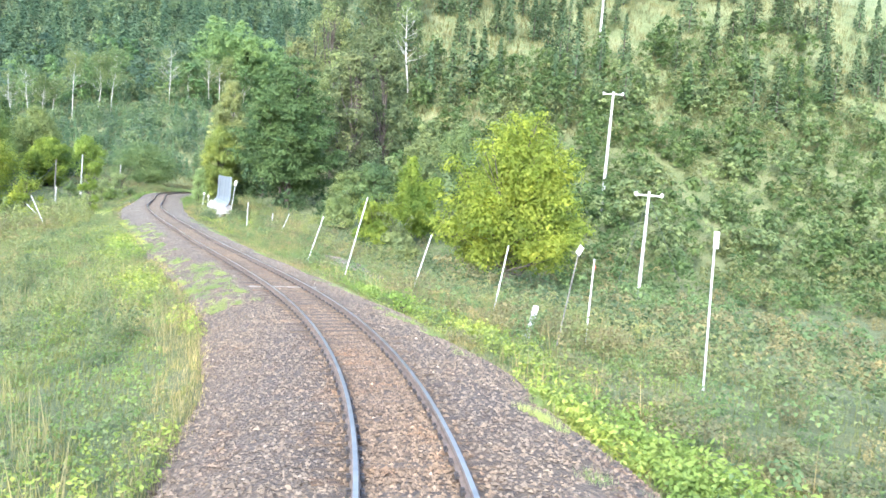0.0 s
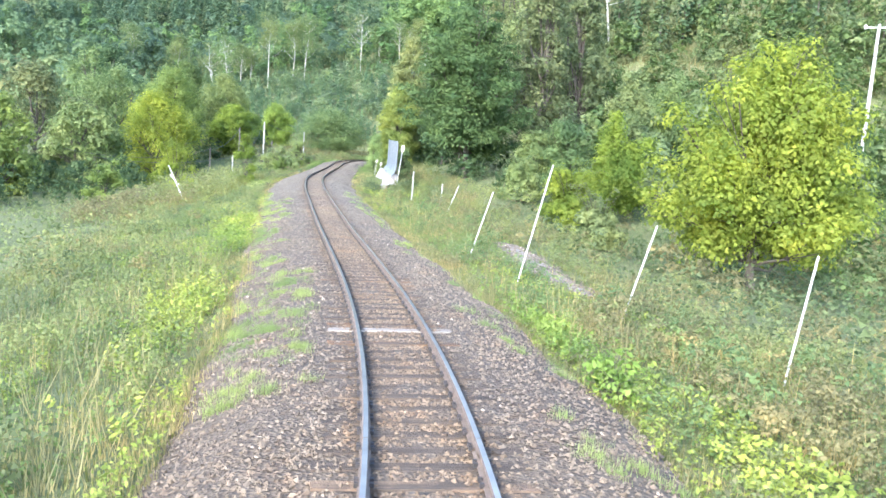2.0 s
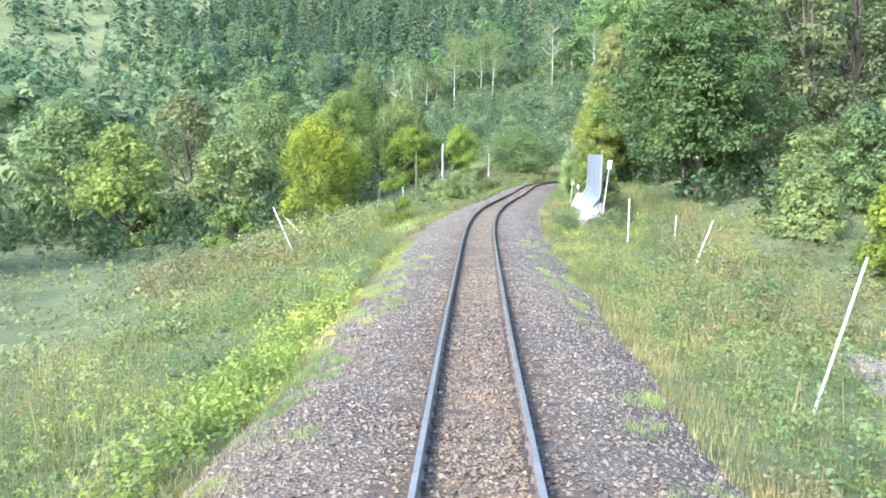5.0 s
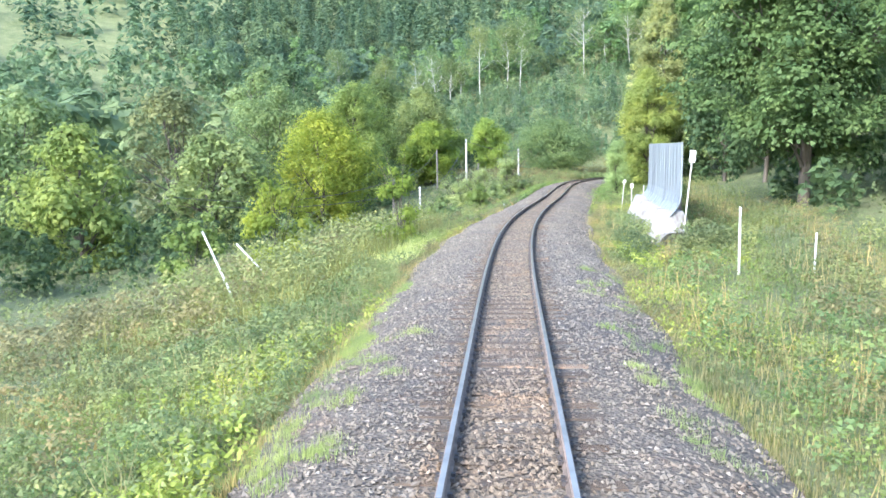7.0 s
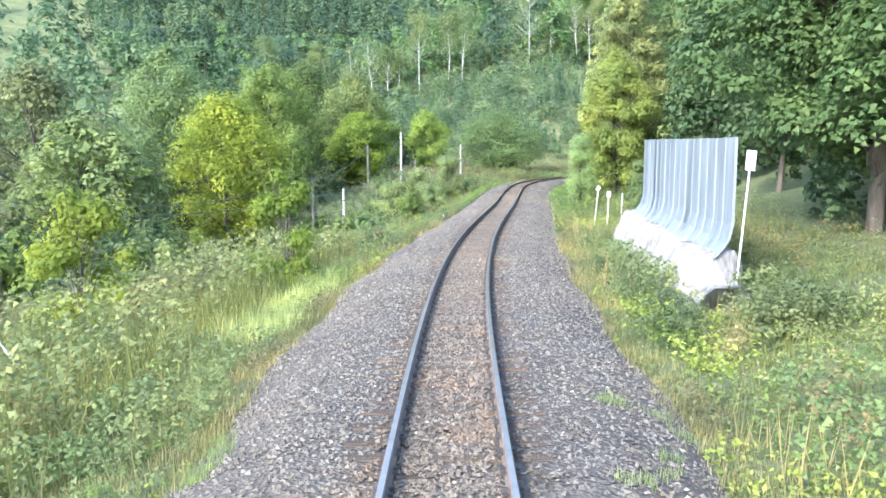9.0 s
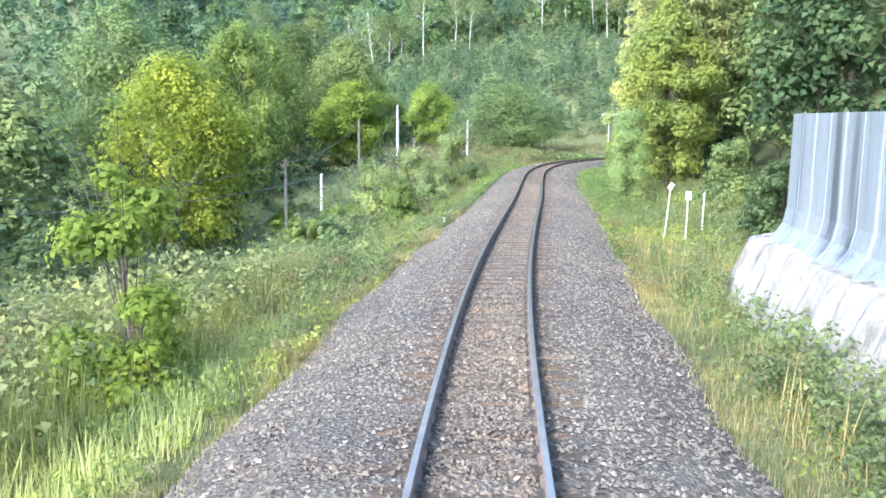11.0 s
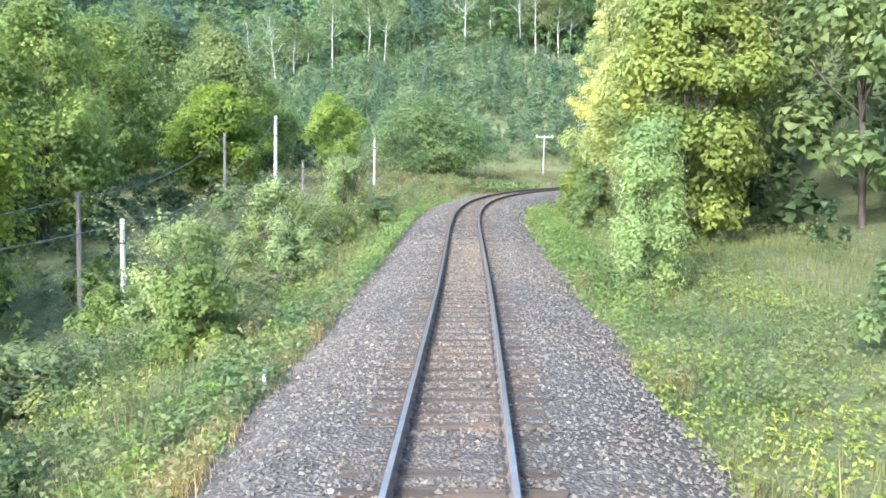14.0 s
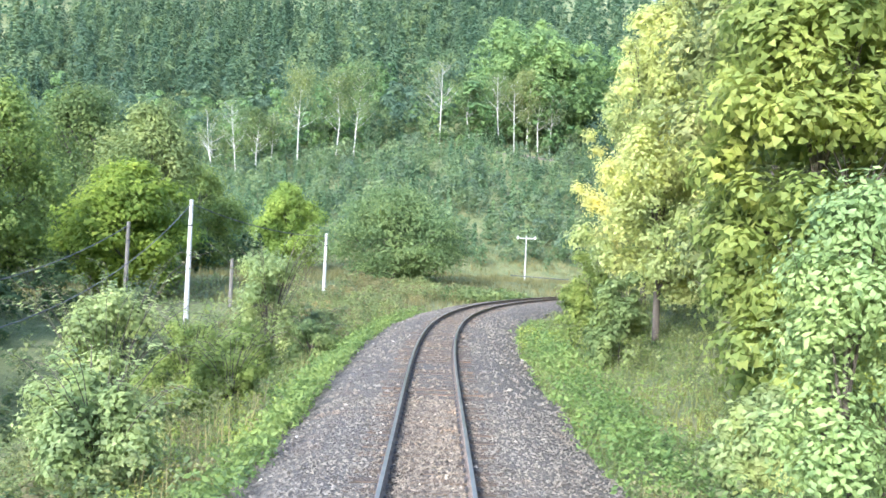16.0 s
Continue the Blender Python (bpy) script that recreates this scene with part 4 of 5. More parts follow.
ribbon("stony_path", [tuple(line(q, 6.9 + 0.04 * (q - 17)).xy) for q in (12, 15, 18, 21, 24)], 0.75, 0.05, EARTH, "bare stony track below the grass verge", "path", 0.05)
ribbon("earth_bank", [(8.5, 217.5), (12, 218.4), (16, 218.6), (20, 220.0), (23, 221.4)], 0.8, 0.12, EARTH, "strip of bare brown earth on the hill shoulder", "bank", 0.09)


# ---- trees and bushes on the right of the line ----
grow("yellow_tree", stand(16.3, 24.5), 10.9, 11.6, LEAF_YELLOW, "spreading broadleaf tree with leaves turning yellow", clear=0.1, blobs=230, leaves=78000, leaf=0.155, slim=0.45, seed=1, limbs=60, flat=0.9, fine=True, shape="spray", lump=0.84)
grow("dark_tree", stand(7.6, 56.0), 14.2, 12.6, LEAF_DEEP, "large dense deep green broadleaf tree by the line", clear=0.08, blobs=238, leaves=92000, leaf=0.16, seed=2, limbs=40, flat=0.62, trunk_r=0.2, fine=True, lump=0.95, shape="spray")
GREY = ((14.0, 60.5, 15.0, 8.0), (18.5, 65.0, 14.5, 7.0), (15.5, 76.0, 15.0, 8.0), (21.0, 80.0, 14.0, 8.5), (13.5, 90.0, 19.0, 9.0), (18.0, 96.0, 20.0, 10.0), (23.5, 92.0, 16.0, 9.0), (20.0, 106.0, 21.0, 10.0), (28.5, 99.0, 15.0, 9.0))
for i, (x, y, h, w) in enumerate(GREY):
    grow("grey_tree", stand(x, y), h, w, LEAF_DULL if i % 3 < 2 else LEAF_OLIVE, "thin grey-green tree with bare branches showing", clear=0.12, blobs=90, leaves=12000, leaf=0.24, seed=3 + i, fine=True, limbs=26, shape="tall" if i < 2 else "round", group="grey-green trees on the slope", lump=0.9)
for i, (x, y, h, w, m) in enumerate(((15.0, 40.5, 6.8, 6.0, LEAF_YELLOW), (11.0, 36.0, 3.4, 3.6, LEAF_YELLOW), (18.5, 51.0, 7.5, 6.5, LEAF_OLIVE), (13.6, 47.0, 4.6, 5.0, LEAF_MID), (24.0, 56.0, 8.0, 7.0, LEAF_MID),
                                      (9.4, 42.0, 2.6, 3.0, LEAF_MID), (10.5, 28.5, 2.4, 2.6, LEAF_OLIVE), (23.0, 40.0, 5.5, 6.0, LEAF_MID), (12.0, 50.5, 3.6, 4.0, LEAF_MID))):
    grow("bush", stand(x, y), h, w, m, "bushy green and yellow shrub below the wooded slope", "bush", 0.06, 42, int(9000 + 2600 * h), 0.145, seed=20 + i, limbs=16, fine=True, shape="bush" if h < 5 else "spray", shoots=14 if h < 5 else 0)
ROW = ((1.15, 81.4, 4.3, 2.5, LEAF_MINT, "pale green bushy sapling with light leaf undersides"), (3.9, 88.0, 9.5, 5.4, LEAF_LIME, "tall lime green tree beside the line"), (5.2, 93.5, 15.6, 6.0, LEAF_OLIVE, "tall olive green tree beside the line"),
       (4.5, 100.5, 13.6, 6.4, LEAF_GOLD, "tall tree with pale gold leaves beside the line"), (5.6, 106.5, 12.6, 6.4, LEAF_GOLD, "tall tree with pale gold leaves beside the line"), (8.8, 97.0, 14.0, 7.5, LEAF_MID, "tall mid green tree behind the trackside row"),
       (9.5, 88.0, 13.0, 7.5, LEAF_MID, "tall mid green tree behind the trackside row"), (8.0, 78.0, 11.0, 7.0, LEAF_DARK, "dense deep green tree behind the white barrier"), (8.6, 68.5, 12.0, 7.0, LEAF_DARK, "dense deep green tree behind the white barrier"),
       (11.5, 108.0, 12.0, 7.5, LEAF_MID, "tall mid green tree behind the trackside row"))
for i, (x, y, h, w, m, text) in enumerate(ROW):
    grow("trackside_tree", stand(x, y), h, w, m, text, clear=0.03 if i < 5 else 0.12, blobs=60 if i == 0 else 150 if i < 5 else 68, leaves=24000 if i == 0 else 64000 if i in (3, 4) else 46000 if i < 5 else 9000, leaf=0.088 if i == 0 else 0.115 if i in (3, 4) else 0.145 if i < 5 else 0.26,
         shape="spray" if i in (3, 4) else "round" if 0 < i < 5 else "tall", seed=40 + i, limbs=16 if i < 5 else 13, flat=0.95, fine=i != 0, slim=0.5, trunk_r=0.05 if i == 0 else 0.1, lump=1.15 if i == 0 else 0.85 if i < 5 else 1.0)
for i, (x, y, h, w, m) in enumerate(((1.9, 85.5, 1.5, 1.8, LEAF_SILVER), (2.7, 98.0, 2.8, 2.6, LEAF_MID), (3.0, 103.5, 3.2, 2.8, LEAF_LIME), (3.6, 73.5, 2.4, 2.6, LEAF_MID), (4.0, 109.5, 3.4, 3.2, LEAF_LIME), (3.3, 66.0, 2.2, 2.4, LEAF_DARK))):
    grow("bush", stand(x, y), h, w, m, "leafy green bush at the edge of the trackside trees", "bush", 0.04, 40, 9000, 0.1, seed=60 + i, limbs=10, shape="bush", fine=True, lump=0.8)

# ---- trees and bushes on the left of the line ----
LEFT = ((-24.0, 92.0, 11.5, 9.5, LEAF_YELLOW), (-31.0, 100.0, 14.0, 10.0, LEAF_MID), (-25.5, 107.0, 13.2, 8.0, LEAF_LIME), (-19.0, 118.5, 7.6, 7.2, LEAF_YELLOW), (-28.5, 122.0, 12.6, 9.0, LEAF_LIME), (-22.5, 131.5, 12.0, 8.0, LEAF_MID),
        (-29.5, 138.0, 14.0, 9.0, LEAF_DEEP), (-21.6, 142.0, 8.6, 8.0, LEAF_LIME), (-37.0, 112.0, 16.0, 10.0, LEAF_MID), (-36.0, 88.0, 13.0, 10.0, LEAF_DULL), (-28.5, 80.0, 9.0, 8.0, LEAF_MID), (-39.0, 128.0, 15.0, 10.0, LEAF_DARK),
        (-31.0, 66.0, 9.0, 8.0, LEAF_LIME), (-40.0, 74.0, 12.0, 9.0, LEAF_MID), (-34.0, 48.0, 10.0, 9.0, LEAF_MID), (-30.0, 30.0, 10.0, 9.0, LEAF_DARK), (-16.2, 155.0, 8.4, 6.6, LEAF_BRIGHT), (-26.0, 156.0, 10.0, 7.5, LEAF_MID))
for i, (x, y, h, w, m) in enumerate(LEFT):
    near = i < 8 or i > 15
    grow("valley_tree", stand(x, y), h, w * 1.15, m, "rounded broadleaf tree in the valley, green turning yellow", clear=0.03 if y < 150 else 0.0, blobs=120 if near else 64, leaves=30000 if near else 8000, leaf=0.195 if near else 0.3, seed=80 + i, limbs=16, flat=0.85 if i == 3 else 0.92, fine=True, lump=0.95)
grow("round_tree", stand(-5.6, 142.0), 8.4, 13.4, LEAF_MID, "low wide mid green tree by the curve", clear=0.02, blobs=150, leaves=46000, leaf=0.16, seed=110, limbs=26, fine=True, lump=1.0, flat=0.85)
BUSHES = ((-13.2, 51.0, 4.0, 4.4, LEAF_YELLOW, 0.12), (-8.9, 54.6, 3.3, 2.8, LEAF_YELLOW, 0.09), (-9.4, 70.5, 1.2, 2.0, LEAF_MID, 0.13), (-11.5, 74.0, 1.3, 2.2, LEAF_LIME, 0.14), (-8.2, 77.0, 2.0, 2.6, LEAF_LIME, 0.12),
          (-10.2, 81.5, 3.0, 3.6, LEAF_SILVER, 0.13), (-8.0, 85.5, 2.0, 2.6, LEAF_SILVER, 0.12), (-9.6, 90.0, 3.2, 3.6, LEAF_SILVER, 0.13), (-8.3, 101.2, 3.8, 3.8, LEAF_SILVER, 0.15), (-7.2, 104.5, 1.3, 2.6, LEAF_OLIVE, 0.12),
          (-11.6, 97.0, 3.4, 3.6, LEAF_DULL, 0.13), (-9.3, 95.5, 2.2, 3.4, LEAF_LIME, 0.12), (-7.6, 92.5, 1.5, 2.4, LEAF_LIME, 0.11), (-12.5, 66.0, 1.4, 2.4, LEAF_DULL, 0.13), (-15.5, 60.0, 2.2, 3.2, LEAF_MID, 0.15), (-17.0, 70.0, 1.6, 3.0, LEAF_DULL, 0.15), (-14.5, 104.0, 3.4, 4.0, LEAF_MID, 0.17), (-19.5, 99.0, 1.3, 3.0, LEAF_YELLOW, 0.17),
          (-8.6, 98.6, 1.6, 3.0, LEAF_LIME, 0.12), (-6.7, 100.2, 1.2, 2.2, LEAF_MID, 0.12), (-10.6, 99.4, 1.7, 2.8, LEAF_OLIVE, 0.13), (-12.3, 84.0, 1.6, 3.6, LEAF_LIME, 0.13), (-12.9, 78.5, 1.2, 3.6, LEAF_YELLOW, 0.13), (-11.0, 75.5, 1.2, 3.2, LEAF_OLIVE, 0.13), (-13.0, 88.6, 1.7, 3.4, LEAF_SILVER, 0.13), (-14.6, 82.0, 0.9, 3.6, LEAF_OLIVE, 0.14), (-16.8, 93.0, 0.8, 3.0, LEAF_MID, 0.15), (-16.4, 98.5, 1.1, 3.4, LEAF_OLIVE, 0.15),
          (-21.0, 78.0, 2.6, 3.4, LEAF_YELLOW, 0.16), (-20.0, 58.0, 3.6, 4.4, LEAF_LIME, 0.18))
for i, (x, y, h, w, m, lf) in enumerate(BUSHES):
    lf = lf * 0.75 if 74 < y < 103 and x > -15 else lf
    near = 74 < y < 103 and x > -15
    grow("bush", stand(x, y), h, w, m, "loose leafy bush on the valley side of the line", "bush", 0.03, 26, int((8800 if near else 4600) * (0.15 / lf) ** 1.2), lf * (0.85 if near else 1.1), seed=120 + i, limbs=12, fine=True, shape="bush", lump=0.8, shoots=26 if near else 10)

# ---- woods on the hillsides ----
def woodland(name, pts, seed, kind, material, label, size, sprays=150, spray=(0.06, 0.11), wide=0.8, broad=False):
    """Many plants in one: crowns of small sprays, or cones of boughs."""
    r = np.random.default_rng(seed)
    z = level(pts[:, 0], pts[:, 1])
    models = []
    for _ in range(8):
        if kind == "conifer":
            h = r.random(sprays) ** 1.25
            a = r.uniform(0, 6.283, sprays)
            w = (0.012 + r.uniform(0.15, 0.26) * (1 - h) ** 1.0) * r.uniform(0.3, 1.15, sprays)
            c = np.stack([np.cos(a) * w, np.sin(a) * w, 0.06 + h * 0.92], -1)
            u = np.stack([np.cos(a), np.sin(a), np.full(sprays, 1.1)], -1) + r.normal(0, 0.16, (sprays, 3))
        else:
            B = crown_blobs(r, 1.0, wide, 0.1, 15, "tall" if wide < 1 else "round")
            k = r.integers(0, 15, sprays)
            u = r.normal(0, 1, (sprays, 3))
            u /= np.linalg.norm(u, axis=1)[:, None]
            u[:, 2] = np.where(u[:, 2] < -0.4, -u[:, 2], u[:, 2])
            c = B[k, :3] + u * B[k, 3:4] * r.uniform(0.7, 1.15, (sprays, 1))
            u = u + (0, 0, 0.35)
        u /= np.linalg.norm(u, axis=1)[:, None]
        models.append(leaf_quads(c, u, r.uniform(*spray, sprays), r, 0.45) if broad else leaf_tris(c, u, r.uniform(*spray, sprays), r))
    pieces = []
    for i in range(len(pts)):
        v, f = models[i % 8]
        h = r.uniform(*size)
        a = r.uniform(0, 6.28)
        w = r.uniform(0.8, 1.25)
        m = np.array([[math.cos(a) * w, -math.sin(a) * w, 0], [math.sin(a) * w, math.cos(a) * w, 0], [0, 0, 1]]) * h
        pieces.append((v @ m.T + (pts[i, 0], pts[i, 1], z[i] - 0.05 * h), f))
    v, f = joined(pieces)
    ob = new(name, mesh_of(name, v, f, material))
    return tagged(ob, label, "woods", "", "stuff")


def scatter(r, n, x0, x1, y0, y1, keep=None):
    p = np.c_[r.uniform(x0, x1, n), r.uniform(y0, y1, n)]
    return p if keep is None else p[keep(p[:, 0], p[:, 1])]


def clear_of_pole(x, y):
    """Off the foot of the tall pole."""
    return np.hypot(x - 38.6, y - 53.6) > 1.6


_r = np.random.default_rng(77)


def clear_bank(x, y):
    """Off the bare bank on the shoulder of the hill."""
    return ~((x > 8) & (x < 23) & (y > 212 + 0.2 * (x - 9)) & (y < 219.5 + 0.2 * (x - 9)))


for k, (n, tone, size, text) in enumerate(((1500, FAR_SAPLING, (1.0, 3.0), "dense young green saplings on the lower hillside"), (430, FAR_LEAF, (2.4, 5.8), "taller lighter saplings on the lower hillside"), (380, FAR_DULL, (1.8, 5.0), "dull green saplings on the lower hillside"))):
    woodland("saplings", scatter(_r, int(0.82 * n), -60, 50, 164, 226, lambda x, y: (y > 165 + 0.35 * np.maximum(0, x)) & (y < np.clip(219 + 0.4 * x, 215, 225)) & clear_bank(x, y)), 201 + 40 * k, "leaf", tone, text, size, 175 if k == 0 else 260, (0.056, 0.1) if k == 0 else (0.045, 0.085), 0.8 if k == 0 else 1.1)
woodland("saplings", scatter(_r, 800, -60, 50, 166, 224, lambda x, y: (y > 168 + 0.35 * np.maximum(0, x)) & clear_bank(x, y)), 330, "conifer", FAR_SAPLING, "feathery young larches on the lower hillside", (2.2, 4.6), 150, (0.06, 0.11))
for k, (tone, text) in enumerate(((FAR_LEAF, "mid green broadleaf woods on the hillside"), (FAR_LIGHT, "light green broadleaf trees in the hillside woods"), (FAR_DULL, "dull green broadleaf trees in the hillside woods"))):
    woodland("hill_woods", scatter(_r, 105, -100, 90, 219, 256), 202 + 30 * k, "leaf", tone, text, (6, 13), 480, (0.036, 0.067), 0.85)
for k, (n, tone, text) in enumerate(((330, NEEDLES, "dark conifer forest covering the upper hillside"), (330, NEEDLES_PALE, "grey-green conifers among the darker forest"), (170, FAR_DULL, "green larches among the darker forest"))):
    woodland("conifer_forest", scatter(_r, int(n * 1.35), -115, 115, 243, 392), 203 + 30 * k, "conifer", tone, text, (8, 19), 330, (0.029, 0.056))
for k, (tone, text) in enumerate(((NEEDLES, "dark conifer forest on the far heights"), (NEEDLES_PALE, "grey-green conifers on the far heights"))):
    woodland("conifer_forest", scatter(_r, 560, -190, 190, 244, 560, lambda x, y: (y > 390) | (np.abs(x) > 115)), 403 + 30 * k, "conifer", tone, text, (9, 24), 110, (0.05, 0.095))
# low filler whose dark colour paints the shade between the conifers
woodland("conifer_forest", scatter(_r, 800, -125, 125, 246, 385), 218, "leaf", NEEDLES_SHADE, "undergrowth in the forest gaps, darkened to stand for shade", (4, 8), 130, (0.05, 0.095), 1.2)
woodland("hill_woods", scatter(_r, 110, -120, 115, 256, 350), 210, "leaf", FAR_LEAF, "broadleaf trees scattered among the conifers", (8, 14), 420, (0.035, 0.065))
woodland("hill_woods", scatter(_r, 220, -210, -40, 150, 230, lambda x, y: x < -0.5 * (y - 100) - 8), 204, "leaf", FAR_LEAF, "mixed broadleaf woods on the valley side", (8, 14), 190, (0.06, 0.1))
woodland("hill_woods", scatter(_r, 60, 8, 50, 224, 240), 205, "leaf", FAR_LIGHT, "sunlit light green broadleaf trees on the hill shoulder", (18, 25), 1100, (0.0175, 0.0325), 0.62)
woodland("slope_shrubs", scatter(_r, 600, 16, 80, 24, 100, lambda x, y: (0.95 * (y - 60) + 0.2 * (x - 43) > -30) & (0.95 * (y - 60) + 0.2 * (x - 43) < 20) & ((x > 24) | (y > 58)) & clear_of_pole(x, y)), 206, "leaf", SLOPE_LEAF, "dense olive green shrubs covering the steep hillside", (1.4, 3.4), 170, (0.06, 0.105), 1.1)
woodland("slope_shrubs", scatter(_r, 600, 16, 80, 24, 100, lambda x, y: (0.95 * (y - 60) + 0.2 * (x - 43) > -30) & (0.95 * (y - 60) + 0.2 * (x - 43) < 20) & ((x > 24) | (y > 58)) & clear_of_pole(x, y)), 226, "leaf", LEAF_DEEP, "dense deep green shrubs covering the steep hillside", (1.4, 3.4), 170, (0.06, 0.105), 1.1)
woodland("slope_shrubs", scatter(_r, 260, 17, 60, -4, 42), 215, "leaf", LEAF_MID, "green scrub on the low ground below the line", (0.8, 2.2), 170, (0.06, 0.105), 1.3)
woodland("slope_shrubs", scatter(_r, 330, 11, 46, -8, 42), 216, "leaf", LEAF_RUSSET, "withered tan scrub on the low ground below the line", (0.6, 1.7), 170, (0.06, 0.105), 1.3)
woodland("slope_shrubs", scatter(_r, 750, 16, 92, 60, 140, lambda x, y: 0.95 * (y - 60) + 0.2 * (x - 43) > 10), 213, "leaf", SLOPE_LEAF, "low olive scrub among the grass of the hillside", (0.6, 1.7), 110, (0.08, 0.13), 1.3)
woodland("slope_shrubs", scatter(_r, 190, 16, 80, 40, 84, clear_of_pole), 207, "leaf", LEAF_OLIVE, "taller olive green bushes on the slope", (2.5, 5.5), 300, (0.047, 0.082))
woodland("slope_shrubs", scatter(_r, 260, 16, 84, 40, 88, clear_of_pole), 217, "leaf", LEAF_DEEP, "taller deep green bushes on the slope", (2.5, 6.0), 300, (0.047, 0.082))
woodland("hill_woods", scatter(_r, 200, 60, 200, 0, 200, lambda x, y: 0.95 * (y - 60) + 0.2 * (x - 43) > 75), 208, "leaf", SLOPE_LEAF, "distant growth along the ridge", (2, 5), 90, (0.1, 0.18))
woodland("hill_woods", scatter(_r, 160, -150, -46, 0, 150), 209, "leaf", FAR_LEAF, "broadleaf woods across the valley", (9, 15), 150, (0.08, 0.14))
# darkest leaves used here, so the colour gives the shade under the crowns
woodland("undergrowth", scatter(_r, 420, -44, -16, 56, 150, lambda x, y: x < -20.5 + 0.08 * np.maximum(0, y - 100)), 211, "leaf", LEAF_DARK, "tangled undergrowth beneath the valley trees, coloured dark for shade", (1.6, 3.6), 190, (0.06, 0.1))
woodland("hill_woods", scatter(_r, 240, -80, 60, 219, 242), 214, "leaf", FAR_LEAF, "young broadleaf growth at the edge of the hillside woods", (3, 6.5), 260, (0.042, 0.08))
# more of the darkest leaves, painting the dark hollow behind the poles
woodland("undergrowth", scatter(_r, 230, -30, -14.5, 74, 112), 219, "leaf", LEAF_DARK, "low undergrowth round the old poles, coloured dark for shade", (0.4, 1.0), 170, (0.06, 0.1), 1.3)
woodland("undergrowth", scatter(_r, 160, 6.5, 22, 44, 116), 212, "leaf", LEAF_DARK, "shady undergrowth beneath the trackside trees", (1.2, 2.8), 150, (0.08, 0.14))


def thicket(n, s0, s1, d0, d1, size, seed, material, label):
    """Knee-high to waist-high weeds in clumps along the line."""
    r = np.random.default_rng(seed)
    s, d = r.uniform(s0, s1, n), d0 + (d1 - d0) * r.random(n)
    keep = (drift(s, d, 0.35, seed) > 0.35) & (r.random(n) < 0.8) & ~on_path(s, d)
    woodland("weed_thicket", along(s[keep], d[keep], 0 * s[keep])[:, :2], seed, "leaf", material, label, size, 160, (0.044, 0.104), 1.5)


thicket(700, -4, 118, -9.5, -3.5, (0.3, 0.85), 501, LEAF_WEED, "low tangled weeds beside the line")
thicket(420, -4, 118, -10.5, -4.2, (0.4, 1.0), 502, LEAF_DULL, "grey-green weeds beside the line")
thicket(260, 16, 118, -8.0, -3.3, (0.25, 0.7), 503, LEAF_LIME, "lime green weeds beside the line")
thicket(520, -20, 118, 3.6, 9.5, (0.25, 0.7), 504, LEAF_WEED, "low tangled weeds beside the line")
thicket(140, -20, 60, 4.2, 11.0, (0.25, 0.7), 505, LEAF_MID, "green weeds on the verge")
thicket(720, -20, 60, 4.2, 11.0, (0.25, 0.75), 506, LEAF_RUSSET, "weeds turning russet and tan on the verge")
thicket(240, -20, 118, 3.4, 7.0, (0.2, 0.5), 507, LEAF_MID, "bright low herbs on the verge")
thicket(200, 15, 80, -11.0, -4.5, (0.3, 0.9), 508, LEAF_RUSSET, "weeds turning russet and tan beside the line")
thicket(120, 46, 62, 3.5, 4.4, (0.35, 0.8), 509, LEAF_DULL, "grey-green weeds at the foot of the steel barrier")
thicket(170, -16, 60, 3.6, 7.5, (0.45, 1.0), 511, LEAF_MID, "leafy green plants standing out of the verge grass")
thicket(170, -16, 118, 3.6, 8.0, (0.4, 0.9), 512, LEAF_DULL, "grey-green weeds standing out of the verge grass")
thicket(130, 60, 118, -8.0, -3.4, (0.4, 0.9), 513, LEAF_RUSSET, "weeds turning tan beside the line")
thicket(70, 45.5, 48.2, 3.8, 6.6, (0.5, 1.0), 514, LEAF_DULL, "grey-green weeds at the end of the steel barrier")
thicket(60, 48, 61, 4.0, 4.6, (0.5, 1.0), 515, LEAF_WEED, "tall weeds before the white footing")
thicket(240, 106, 130, -10.0, -3.4, (0.6, 1.2), 516, LEAF_WEED, "tall olive weeds by the curve")
thicket(120, 104, 130, -10.0, -4.4, (0.6, 1.2), 517, LEAF_RUSSET, "tall tan weeds by the curve")
thicket(420, 27, 47, -9.0, -3.1, (0.35, 0.85), 518, LEAF_OLIVE, "dense fine-leaved green weeds beside the line")
thicket(150, 27, 45, -7.0, -3.2, (0.3, 0.7), 519, LEAF_MID, "green weeds beside the line")
thicket(300, 38, 58, -14.0, -6.5, (0.7, 1.35), 520, LEAF_RUSSET, "tall weeds turning tan on the valley side")
thicket(420, -4, 46, 6.0, 13.0, (0.4, 0.9), 521, LEAF_WEED, "tangled weeds below the verge")
thicket(200, -4, 46, 6.0, 13.0, (0.4, 0.9), 522, LEAF_RUSSET, "withered weeds below the verge")
thicket(240, -14, 8, 4.6, 8.0, (0.3, 0.75), 523, LEAF_RUSSET, "withered tan weeds round the leaning stakes")
thicket(380, 58, 86, -9.5, -3.7, (0.35, 0.95), 524, LEAF_OLIVE, "tangled olive weeds and low shrubs beside the line")
thicket(170, 60, 86, -9.5, -4.2, (0.4, 1.0), 525, LEAF_DARK, "dark green weeds beside the line")
thicket(60, 62, 82, -4.2, -3.3, (0.25, 0.5), 526, LEAF_BRIGHT, "bright low herbs along the ballast edge")
thicket(80, 65, 73, 3.4, 7.0, (0.4, 0.9), 510, LEAF_WEED, "waist-high weeds round the small signs")


